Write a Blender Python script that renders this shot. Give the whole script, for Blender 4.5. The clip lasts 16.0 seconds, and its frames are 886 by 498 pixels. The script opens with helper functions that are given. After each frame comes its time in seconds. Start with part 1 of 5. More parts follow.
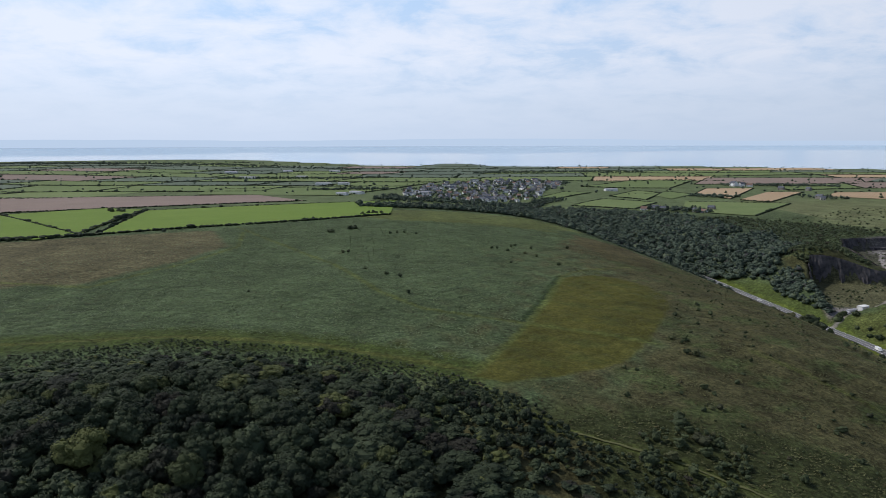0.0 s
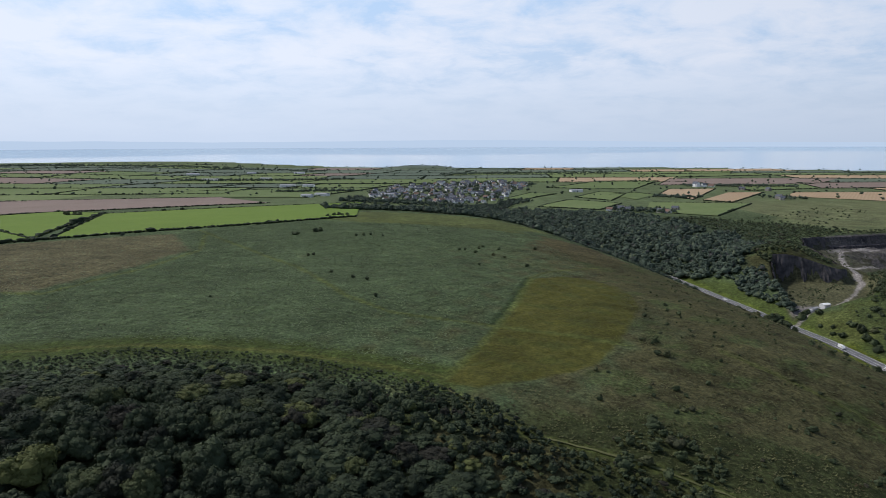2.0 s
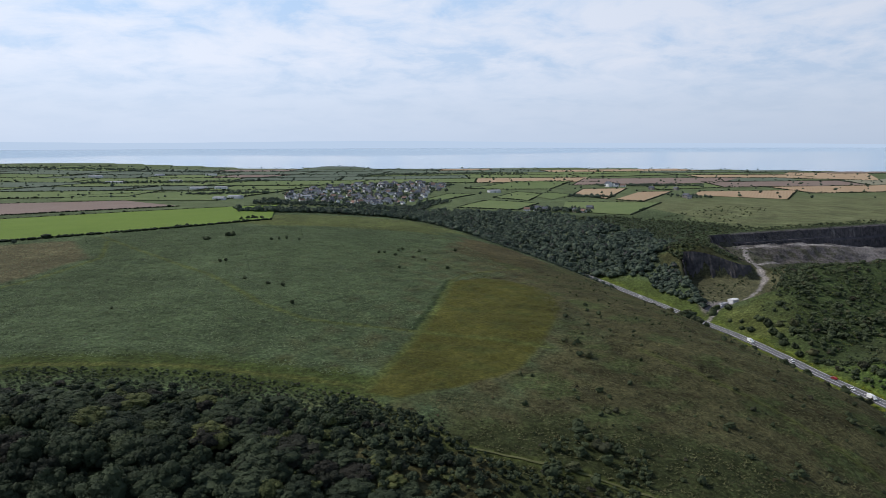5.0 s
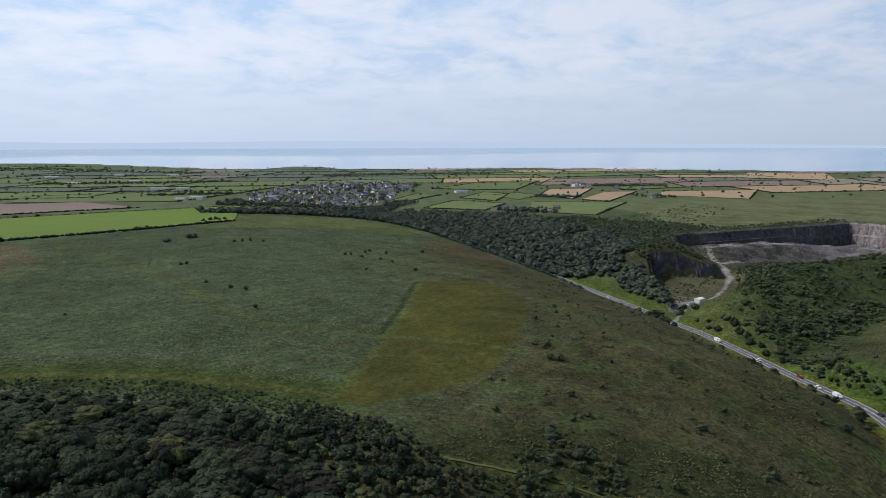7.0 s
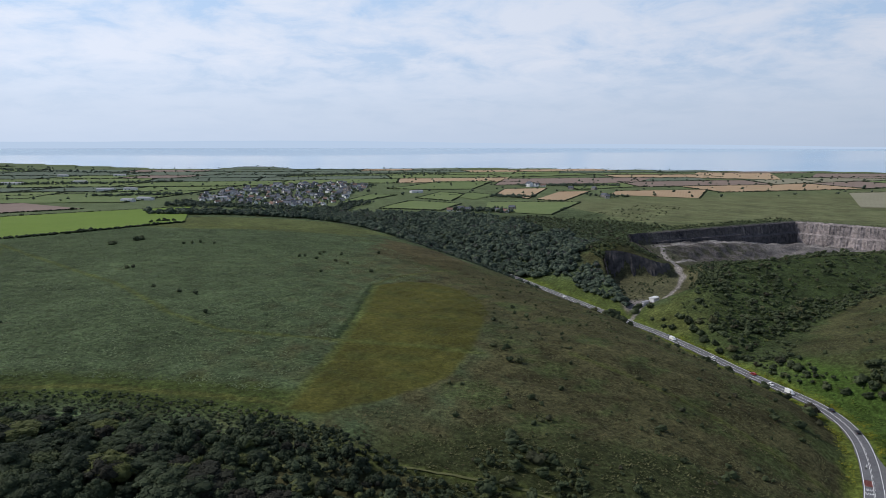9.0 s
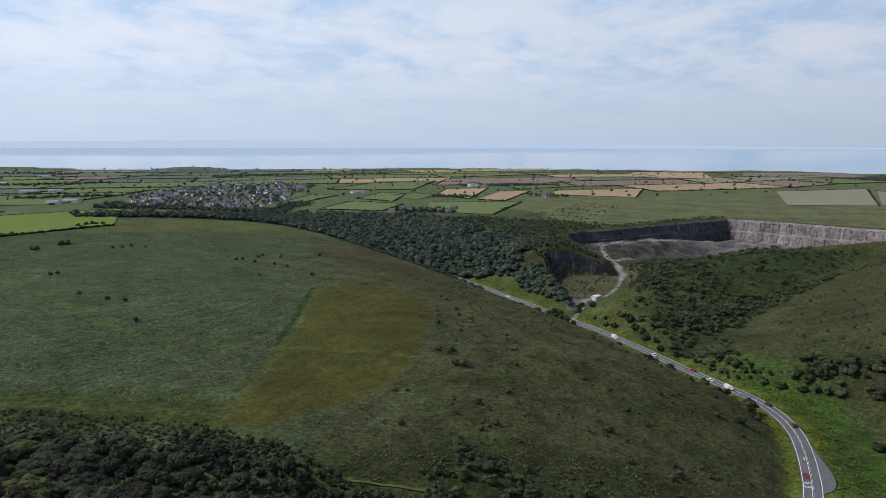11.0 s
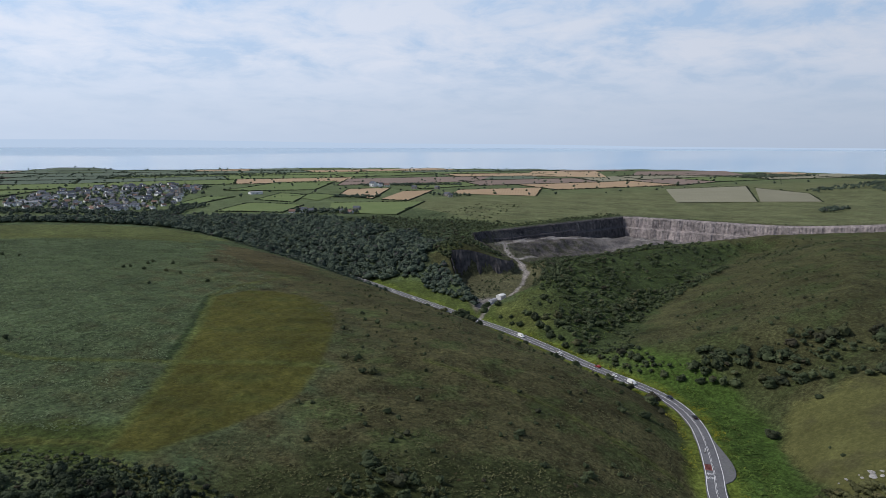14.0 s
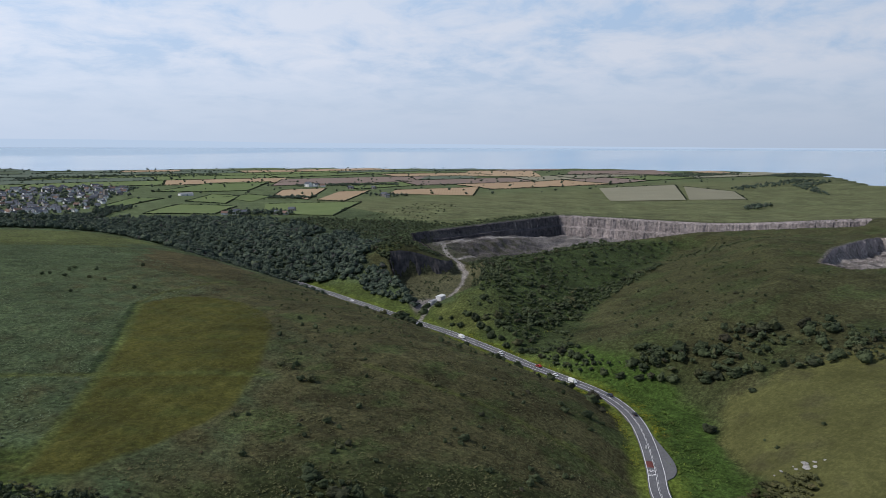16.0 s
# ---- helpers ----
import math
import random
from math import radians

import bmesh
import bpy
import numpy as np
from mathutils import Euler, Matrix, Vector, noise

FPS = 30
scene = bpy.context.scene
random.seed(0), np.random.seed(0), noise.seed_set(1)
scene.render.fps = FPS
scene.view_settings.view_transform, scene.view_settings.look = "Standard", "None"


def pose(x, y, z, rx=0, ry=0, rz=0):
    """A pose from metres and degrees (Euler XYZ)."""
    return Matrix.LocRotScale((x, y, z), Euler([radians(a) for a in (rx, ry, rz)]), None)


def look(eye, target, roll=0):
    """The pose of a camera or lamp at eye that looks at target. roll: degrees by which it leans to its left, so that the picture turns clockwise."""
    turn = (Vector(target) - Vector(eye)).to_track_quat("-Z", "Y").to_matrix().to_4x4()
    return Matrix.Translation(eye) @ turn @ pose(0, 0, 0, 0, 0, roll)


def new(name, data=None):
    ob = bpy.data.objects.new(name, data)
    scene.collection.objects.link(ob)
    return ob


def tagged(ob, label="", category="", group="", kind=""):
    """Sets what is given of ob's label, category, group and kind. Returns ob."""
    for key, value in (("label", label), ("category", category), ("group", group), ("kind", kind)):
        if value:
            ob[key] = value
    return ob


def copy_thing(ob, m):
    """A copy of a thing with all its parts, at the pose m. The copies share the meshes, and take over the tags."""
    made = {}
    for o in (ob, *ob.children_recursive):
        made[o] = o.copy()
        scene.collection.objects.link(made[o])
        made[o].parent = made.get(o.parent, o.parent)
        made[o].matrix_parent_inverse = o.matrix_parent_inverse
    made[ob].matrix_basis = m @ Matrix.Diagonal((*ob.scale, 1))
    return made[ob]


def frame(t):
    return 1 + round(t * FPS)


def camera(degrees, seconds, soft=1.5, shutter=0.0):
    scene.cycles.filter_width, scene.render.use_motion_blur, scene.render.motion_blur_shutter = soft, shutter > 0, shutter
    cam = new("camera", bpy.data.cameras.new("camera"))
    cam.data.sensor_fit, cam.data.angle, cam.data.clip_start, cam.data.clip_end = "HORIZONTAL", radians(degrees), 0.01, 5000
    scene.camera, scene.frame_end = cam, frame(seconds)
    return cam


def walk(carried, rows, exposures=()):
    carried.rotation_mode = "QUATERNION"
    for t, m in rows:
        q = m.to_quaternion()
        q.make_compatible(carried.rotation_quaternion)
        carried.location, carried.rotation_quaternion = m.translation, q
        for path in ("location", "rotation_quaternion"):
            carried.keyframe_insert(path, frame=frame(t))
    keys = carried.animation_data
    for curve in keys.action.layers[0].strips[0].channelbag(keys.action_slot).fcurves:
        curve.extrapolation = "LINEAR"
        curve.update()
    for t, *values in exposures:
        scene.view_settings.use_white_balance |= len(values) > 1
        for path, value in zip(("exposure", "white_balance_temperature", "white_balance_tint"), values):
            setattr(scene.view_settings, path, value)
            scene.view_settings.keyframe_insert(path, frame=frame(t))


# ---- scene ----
# camera: seconds, place, heading, tilt and lean
cam = camera(64.19, 16.0, soft=0.8)
ROWS = [
    (0.0, 0.00, -0.00, 185.00, -0.000, -8.599, 0.196),
    (0.5, -0.36, 1.77, 184.82, 0.646, -8.561, 0.202),
    (1.0, -0.55, 3.43, 184.63, 1.276, -8.534, 0.218),
    (1.5, -0.79, 5.32, 184.40, 1.904, -8.494, 0.228),
    (2.0, -0.81, 7.01, 184.33, 2.762, -8.480, 0.220),
    (2.5, -0.97, 8.62, 184.40, 3.798, -8.478, 0.183),
    (3.0, -0.88, 10.25, 184.50, 4.913, -8.484, 0.162),
    (3.5, -0.96, 11.76, 184.56, 6.089, -8.481, 0.135),
    (4.0, -0.75, 13.49, 184.46, 7.259, -8.470, 0.152),
    (4.5, -0.45, 15.17, 184.33, 8.410, -8.448, 0.166),
    (7.0, 0.55, 24.17, 184.00, 12.085, -8.418, 0.119),
    (7.5, 0.89, 26.11, 183.80, 12.779, -8.409, 0.081),
    (8.0, 1.06, 27.68, 183.77, 13.526, -8.407, 0.046),
    (8.5, 1.18, 29.09, 183.81, 14.605, -8.410, 0.009),
    (9.0, 1.35, 30.58, 183.83, 15.714, -8.426, -0.029),
    (11.5, 3.23, 39.38, 183.54, 21.752, -8.412, -0.110),
    (12.0, 3.66, 41.03, 183.43, 23.053, -8.414, -0.165),
    (12.5, 4.12, 42.59, 183.46, 24.395, -8.422, -0.188),
    (13.0, 4.59, 44.29, 183.55, 25.744, -8.435, -0.163),
    (13.5, 5.18, 45.85, 183.63, 27.075, -8.430, -0.138),
    (14.0, 5.80, 47.44, 183.55, 28.402, -8.435, -0.158),
    (14.5, 6.22, 49.01, 183.56, 29.730, -8.432, -0.150),
    (15.0, 6.80, 50.52, 183.54, 31.048, -8.425, -0.145),
    (15.5, 7.35, 52.19, 183.59, 32.361, -8.434, -0.151),
    (16.0, 8.00, 53.78, 183.49, 33.541, -8.436, -0.165),
]
walk(cam, [(t, pose(x, y, z, 90 + tilt, 0, -heading) @ pose(0, 0, 0, 0, 0, -lean)) for t, x, y, z, heading, tilt, lean in ROWS],
     [(0.0, 0.02, 6180, 13), (4.5, 0.01, 6180, 13), (9.0, -0.03, 6180, 13), (16.0, -0.05, 6180, 13)])

# ---- world and sun ----
SUN_HEADING, SUN_HEIGHT = -62.0, 46.0
world = bpy.data.worlds.new("sky")
scene.world = world
world.use_nodes = True
wt = world.node_tree
wt.nodes.clear()


def node(tree, kind, **values):
    n = tree.nodes.new(kind)
    for key, value in values.items():
        n.inputs[key.replace("_", " ")].default_value = value
    return n


def calc(tree, op, a, b=None, clamp=False):
    n = tree.nodes.new("ShaderNodeMath")
    n.operation, n.use_clamp = op, clamp
    for i, v in enumerate((a, b)):
        if v is None:
            continue
        if isinstance(v, (int, float)):
            n.inputs[i].default_value = v
        else:
            tree.links.new(v, n.inputs[i])
    return n.outputs[0]


def ramp(tree, value, stops):
    n = tree.nodes.new("ShaderNodeValToRGB")
    while len(n.color_ramp.elements) < len(stops):
        n.color_ramp.elements.new(0.5)
    for e, (p, c) in zip(n.color_ramp.elements, stops):
        e.position = p
        e.color = (c, c, c, 1) if isinstance(c, (int, float)) else (*c, 1)
    tree.links.new(value, n.inputs[0])
    return n.outputs[0]


def mix(tree, fac, a, b, kind="MIX"):
    n = tree.nodes.new("ShaderNodeMix")
    n.data_type, n.blend_type = "RGBA", kind
    for i, v in ((0, fac), (6, a), (7, b)):
        if isinstance(v, (int, float)):
            n.inputs[i].default_value = v
        elif isinstance(v, tuple):
            n.inputs[i].default_value = (*v, 1)
        else:
            tree.links.new(v, n.inputs[i])
    return n.outputs[2]


sky = wt.nodes.new("ShaderNodeTexSky")
sky.sky_type, sky.sun_disc = "NISHITA", False
sky.sun_elevation, sky.sun_rotation = radians(SUN_HEIGHT), radians(SUN_HEADING)
sky.air_density, sky.dust_density, sky.ozone_density = 1.0, 2.2, 2.0
where = wt.nodes.new("ShaderNodeTexCoord")
split = wt.nodes.new("ShaderNodeSeparateXYZ")
wt.links.new(where.outputs["Generated"], split.inputs[0])
rise = calc(wt, "MAXIMUM", split.outputs[2], 0.0)
flat = calc(wt, "ADD", rise, 0.22)
plane = wt.nodes.new("ShaderNodeCombineXYZ")
wt.links.new(calc(wt, "DIVIDE", split.outputs[0], flat), plane.inputs[0])
wt.links.new(calc(wt, "DIVIDE", split.outputs[1], flat), plane.inputs[1])
cloud = node(wt, "ShaderNodeTexNoise", Scale=3.4, Detail=12.0, Roughness=0.62, Distortion=0.3)
wt.links.new(plane.outputs[0], cloud.inputs["Vector"])
veil = node(wt, "ShaderNodeTexNoise", Scale=1.3, Detail=3.0, Roughness=0.5)
wt.links.new(plane.outputs[0], veil.inputs["Vector"])
cover_sum = calc(wt, "ADD", calc(wt, "MULTIPLY", cloud.outputs[0], 0.65), calc(wt, "MULTIPLY", veil.outputs[0], 0.35))
puffs = ramp(wt, cover_sum, [(0.40, 0.0), (0.49, 0.65), (0.57, 1.0)])
haze = ramp(wt, rise, [(0.0, 0.88), (0.19, 0.84), (0.28, 0.35), (0.45, 0.05)])
thin = ramp(wt, rise, [(0.0, 0.0), (0.05, 0.25), (0.11, 0.9), (0.22, 0.85), (0.4, 0.1)])
air = mix(wt, ramp(wt, rise, [(0.05, 0.0), (0.2, 1.0)]), (6.2, 7.25, 8.6), (5.1, 7.0, 9.3))
# the haze is brighter towards the sun
facing = calc(wt, "ADD", calc(wt, "MULTIPLY", split.outputs[0], math.sin(radians(SUN_HEADING))), calc(wt, "MULTIPLY", split.outputs[1], math.cos(radians(SUN_HEADING))))
glare = calc(wt, "ADD", calc(wt, "MULTIPLY", facing, 0.20), 0.87)
air = mix(wt, 1.0, air, ramp(wt, glare, [(0.0, 0.0), (1.0, 1.0)]), "MULTIPLY")
pale = mix(wt, haze, sky.outputs[0], air)
white = mix(wt, 1.0, (7.9, 8.35, 9.0), ramp(wt, glare, [(0.0, 0.0), (1.0, 1.0)]), "MULTIPLY")
full = mix(wt, calc(wt, "MULTIPLY", puffs, thin), pale, white)
back = node(wt, "ShaderNodeBackground", Strength=0.105)
wt.links.new(full, back.inputs[0])
out = wt.nodes.new("ShaderNodeOutputWorld")
wt.links.new(back.outputs[0], out.inputs[0])

lamp = bpy.data.lights.new("sun", "SUN")
lamp.energy, lamp.angle, lamp.color = 2.9, radians(0.6), (1.0, 0.95, 0.86)
h, e = radians(SUN_HEADING), radians(SUN_HEIGHT)
toward = Vector((math.sin(h) * math.cos(e), math.cos(h) * math.cos(e), math.sin(e)))
new("sun", lamp).matrix_world = look(toward * 900, (0, 0, 0))

# ---- materials ----


def material(name, rough=0.85):
    m = bpy.data.materials.new(name)
    m.use_nodes = True
    t = m.node_tree
    b = t.nodes["Principled BSDF"]
    b.inputs["Roughness"].default_value = rough
    b.inputs["Specular IOR Level"].default_value = 0.06 if rough > 0.65 else 0.4
    return m, t, b


def places(tree, scale=(1, 1, 1), turn=0.0):
    """World-size coordinates, in metres."""
    g = tree.nodes.new("ShaderNodeNewGeometry")
    mp = tree.nodes.new("ShaderNodeMapping")
    mp.inputs["Scale"].default_value = scale
    mp.inputs["Rotation"].default_value = (0, 0, radians(turn))
    tree.links.new(g.outputs["Position"], mp.inputs[0])
    return mp.outputs[0]


def grain(tree, size, detail=4.0, rough=0.6, vec=None):
    n = node(tree, "ShaderNodeTexNoise", Scale=1.0 / size, Detail=detail, Roughness=rough)
    tree.links.new(vec or places(tree), n.inputs["Vector"])
    return n.outputs[0]


def relief(tree, bsdf, height, depth):
    n = node(tree, "ShaderNodeBump", Strength=1.0, Distance=depth)
    tree.links.new(height, n.inputs["Height"])
    tree.links.new(n.outputs[0], bsdf.inputs["Normal"])


def surface(name, dark, light, size=3.0, rough=0.85, depth=0.0, big=None, metal=0.0):
    """A mottled surface: two colours mixed by fine and by broad noise."""
    m, t, b = material(name, rough)
    fine = grain(t, size)
    broad = grain(t, big or size * 9, 3.0)
    f = calc(t, "ADD", calc(t, "MULTIPLY", fine, 0.6), calc(t, "MULTIPLY", broad, 0.4))
    c = mix(t, ramp(t, f, [(0.36, 0.0), (0.64, 1.0)]), dark, light)
    t.links.new(c, b.inputs["Base Color"])
    b.inputs["Metallic"].default_value = metal
    if depth:
        relief(t, b, fine, depth)
    return m


def foliage(name, dark, light, tip, mass=True):
    """Leaves: colour differs from clump to clump and from plant to plant."""
    m, t, b = material(name, 0.7)
    g = t.nodes.new("ShaderNodeNewGeometry")
    broad = grain(t, 24.0, 2.0)
    # single plants differ one by one, masses of them in patches
    pick = ramp(t, grain(t, 8.0, 1.0), [(0.3, 0.0), (0.7, 1.0)]) if mass else t.nodes.new("ShaderNodeObjectInfo").outputs["Random"]
    k = calc(t, "ADD", calc(t, "MULTIPLY", g.outputs["Random Per Island"], 0.3), calc(t, "MULTIPLY", pick, 0.55))
    k = calc(t, "ADD", k, calc(t, "MULTIPLY", calc(t, "SUBTRACT", broad, 0.42), 1.3))
    c = mix(t, ramp(t, k, [(0.15, 0.0), (0.8, 1.0)]), dark, light)
    c = mix(t, ramp(t, pick, [(0.86, 0.0), (0.97, 0.8)]), c, tip)
    c = mix(t, ramp(t, pick, [(0.02, 0.8), (0.16, 0.0)]), c, (dark[0] * 1.9, dark[1] * 1.25, dark[2] * 1.5))
    t.links.new(c, b.inputs["Base Color"])
    relief(t, b, grain(t, 0.5), 0.2)
    return m


def crop(name, dark, light, turn=0.0, rows=0.25):
    """A farm field: broad patches, fine grain and faint working lines."""
    m, t, b = material(name, 0.9)
    w = node(t, "ShaderNodeTexWave", Scale=0.05, Distortion=1.5, Detail=1.0)
    t.links.new(places(t, turn=turn), w.inputs["Vector"])
    o = t.nodes.new("ShaderNodeObjectInfo")
    f = calc(t, "ADD", calc(t, "MULTIPLY", grain(t, 60.0), 0.5), calc(t, "MULTIPLY", grain(t, 7.0), 0.35))
    f = calc(t, "ADD", f, calc(t, "MULTIPLY", w.outputs["Fac"], rows * 0.4))
    f = calc(t, "ADD", f, calc(t, "MULTIPLY", calc(t, "SUBTRACT", o.outputs["Random"], 0.5), 0.2))
    t.links.new(mix(t, ramp(t, f, [(0.3, 0.0), (0.7, 1.0)]), dark, light), b.inputs["Base Color"])
    relief(t, b, grain(t, 1.2), 0.25)
    return m


def ground_material():
    m, t, b = material("hill turf", 0.95)
    a = t.nodes.new("ShaderNodeVertexColor")
    a.layer_name = "cover"
    fine = grain(t, 1.3, 6.0, 0.78)
    mid = grain(t, 13.0, 4.0)
    broad = grain(t, 70.0, 3.0)
    k = calc(t, "ADD", calc(t, "MULTIPLY", fine, 0.5), calc(t, "ADD", calc(t, "MULTIPLY", mid, 0.3), calc(t, "MULTIPLY", broad, 0.2)))
    shade = ramp(t, k, [(0.34, 0.40), (0.5, 0.95), (0.66, 1.75)])
    c = mix(t, 1.0, a.outputs[0], shade, "MULTIPLY")
    # clumps of fronds
    fleck = grain(t, 2.2, 3.0, 0.7)
    short = mix(t, 0.3, a.outputs[0], c)
    c = mix(t, 1.0, c, ramp(t, fleck, [(0.36, 0.60), (0.5, 0.97), (0.66, 1.5)]), "MULTIPLY")
    # close-cropped grass is smoother than bracken and heath
    c = mix(t, a.outputs[1], short, c)
    t.links.new(c, b.inputs["Base Color"])
    relief(t, b, calc(t, "ADD", fine, calc(t, "MULTIPLY", mid, 2.0)), 0.7)
    return m


TURF = ground_material()
CROPS = {
    "bright": crop("bright grass ley", (0.095, 0.150, 0.026), (0.13, 0.19, 0.036), 20),
    "green": crop("pasture grass", (0.100, 0.136, 0.052), (0.145, 0.182, 0.070), 50),
    # pasture greyed and blued: distance haze is put into this colour
    "dull": crop("haze-greyed pasture", (0.084, 0.108, 0.078), (0.120, 0.148, 0.102), 70),
    "wheat": crop("ripe wheat", (0.30, 0.215, 0.13), (0.38, 0.285, 0.18), 35, 0.5),
    "tilled": crop("tilled reddish soil", (0.165, 0.128, 0.105), (0.22, 0.17, 0.14), 10, 0.6),
    "stubble": crop("pale stubble", (0.18, 0.175, 0.12), (0.24, 0.23, 0.16), 60, 0.5),
}
LEAF_TONES = ((0.018, 0.025, 0.016), (0.056, 0.072, 0.038), (0.105, 0.115, 0.038))
LEAF = foliage("broadleaf foliage", *LEAF_TONES, False)
LEAF_MASS = foliage("woodland foliage", *LEAF_TONES)
SHRUB_TONES = ((0.030, 0.040, 0.022), (0.072, 0.090, 0.044), (0.080, 0.078, 0.038))
SHRUB = foliage("shrub foliage", *SHRUB_TONES, False)
SHRUB_MASS = foliage("scrub foliage", *SHRUB_TONES)
HEDGE = foliage("hedge foliage", (0.014, 0.021, 0.013), (0.028, 0.040, 0.020), (0.035, 0.045, 0.02))
BRACKEN = foliage("bracken fronds", (0.044, 0.062, 0.028), (0.140, 0.178, 0.094), (0.14, 0.17, 0.080))
HEATH = foliage("brown heath", (0.034, 0.037, 0.016), (0.106, 0.108, 0.046), (0.10, 0.086, 0.040))
LUSH = foliage("lush herbage", (0.036, 0.066, 0.014), (0.095, 0.145, 0.028), (0.16, 0.165, 0.02))
BLOOM = foliage("yellow flowering weeds", (0.10, 0.125, 0.016), (0.19, 0.19, 0.02), (0.24, 0.22, 0.02))
STRAW = foliage("yellowish grass", (0.058, 0.060, 0.014), (0.112, 0.112, 0.028), (0.10, 0.095, 0.022))
# paler, greyer leaf colour with the haze over distant trees mixed in
FAR_LEAF = foliage("haze-greyed woodland foliage", (0.038, 0.053, 0.041), (0.080, 0.104, 0.071), (0.11, 0.125, 0.068))
BARK = surface("bark", (0.06, 0.045, 0.03), (0.12, 0.095, 0.07), 0.3)
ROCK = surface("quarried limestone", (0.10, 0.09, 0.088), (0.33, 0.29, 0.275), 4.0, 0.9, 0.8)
# darker copy of the limestone, shade painted in, for faces turned from the sun
SHADE_ROCK = surface("limestone darkened for shade", (0.035, 0.035, 0.038), (0.12, 0.11, 0.11), 5.0, 0.95, 0.8)
GRAVEL = surface("crushed stone", (0.30, 0.28, 0.26), (0.46, 0.43, 0.40), 2.0, 0.95, 0.1)
ASPHALT = surface("worn asphalt", (0.10, 0.10, 0.105), (0.15, 0.15, 0.155), 1.0, 0.85, 0.01)
PAINT = surface("road paint", (0.62, 0.62, 0.60), (0.82, 0.82, 0.80), 0.8)
WATER, wtree, wb = material("sea water", 0.06)
wtree.links.new(mix(wtree, ramp(wtree, grain(wtree, 260.0, 3.0, vec=places(wtree, (0.25, 1, 1), -20)), [(0.4, 0.0), (0.6, 1.0)]), (0.20, 0.33, 0.45), (0.30, 0.41, 0.50)), wb.inputs["Base Color"])
wb.inputs["Specular IOR Level"].default_value = 0.5

# ---- mesh helpers ----


def sheet(name, verts, faces, mat, smooth_shade=False):
    """A mesh from arrays; all faces have the same number of corners."""
    verts, faces = np.asarray(verts, np.float32), np.asarray(faces, np.int32)
    me = bpy.data.meshes.new(name)
    me.vertices.add(len(verts))
    me.vertices.foreach_set("co", verts.ravel())
    me.loops.add(faces.size)
    me.loops.foreach_set("vertex_index", faces.ravel())
    me.polygons.add(len(faces))
    me.polygons.foreach_set("loop_start", np.arange(0, faces.size, faces.shape[1], dtype=np.int32))
    me.polygons.foreach_set("use_smooth", np.full(len(faces), smooth_shade))
    me.update(calc_edges=True)
    me.materials.append(mat)
    return me


def part(name, bm, mat, parent, label=""):
    me = bpy.data.meshes.new(name)
    bm.to_mesh(me)
    bm.free()
    me.materials.append(mat)
    ob = new(name, me)
    ob.parent = parent
    return tagged(ob, label)


def repeat(shape, spots, sizes, turns):
    """Copies of a small shape joined into one set of arrays."""
    v, f = shape
    c, s = np.cos(turns)[:, None], np.sin(turns)[:, None]
    p = v[None] * sizes[:, None, :]
    x = p[..., 0] * c - p[..., 1] * s
    y = p[..., 0] * s + p[..., 1] * c
    verts = np.stack([x, y, p[..., 2]], -1) + spots[:, None, :]
    faces = f[None] + (np.arange(len(spots)) * len(v))[:, None, None]
    return verts.reshape(-1, 3), faces.reshape(-1, f.shape[1])


def ball(rings, seed, rough):
    """A lumpy clump about one metre across each way."""
    bm = bmesh.new()
    bmesh.ops.create_icosphere(bm, subdivisions=rings, radius=1.0)
    r = random.Random(seed)
    for v in bm.verts:
        v.co *= 1 + rough * (r.random() - 0.5) * 2
    verts = np.array([v.co[:] for v in bm.verts])
    faces = np.array([[v.index for v in f.verts] for f in bm.faces])
    bm.free()
    return verts, faces


def joined(*pieces):
    verts, faces, n = [], [], 0
    for v, f in pieces:
        verts.append(v)
        faces.append(f + n)
        n += len(v)
    return np.concatenate(verts), np.concatenate(faces)


def leaves(rng, centres, radii, count, size):
    """Small tilted leaf sprays over the surface of several clumps, as triangles."""
    k = rng.choice(len(centres), count, p=radii ** 2 / (radii ** 2).sum())
    d = rng.normal(size=(count, 3))
    d[:, 2] = np.abs(d[:, 2]) * 1.1 - 0.35
    d /= np.linalg.norm(d, axis=1)[:, None]
    p = centres[k] + d * radii[k, None] * rng.uniform(0.92, 1.16, (count, 1))
    a = np.cross(d, rng.normal(size=(count, 3)))
    a /= np.linalg.norm(a, axis=1)[:, None]
    b = np.cross(d, a) + d * rng.uniform(-0.5, 0.9, (count, 1))
    s = size * rng.uniform(0.6, 1.4, (count, 1))
    verts = np.stack([p - a * s, p + a * s, p + b * s * 1.3], 1).reshape(-1, 3)
    return verts, np.arange(count * 3).reshape(-1, 3)


def crown(seed, width, height, clumps, rings, count, size):
    """A crown of clumps with leaf sprays, standing on z = 0."""
    rng = np.random.RandomState(seed)
    a = rng.uniform(0, 6.28, clumps)
    r = np.sqrt(rng.uniform(0, 1, clumps)) * width * 0.36
    z = height * (0.32 + 0.5 * rng.uniform(0, 1, clumps) * (1 - (r / width) ** 2))
    centres = np.stack([np.cos(a) * r, np.sin(a) * r, z], -1)
    centres[0] = (0, 0, height * 0.52)
    radii = rng.uniform(0.15, 0.25, clumps) * width
    radii[0] = width * 0.34
    balls = [(v * [R, R, R * 0.8] + c, f) for (v, f), R, c in ((ball(rings, seed * 50 + i, 0.2), radii[i], centres[i]) for i in range(clumps))]
    return joined(*balls, leaves(rng, centres, radii, count, size))


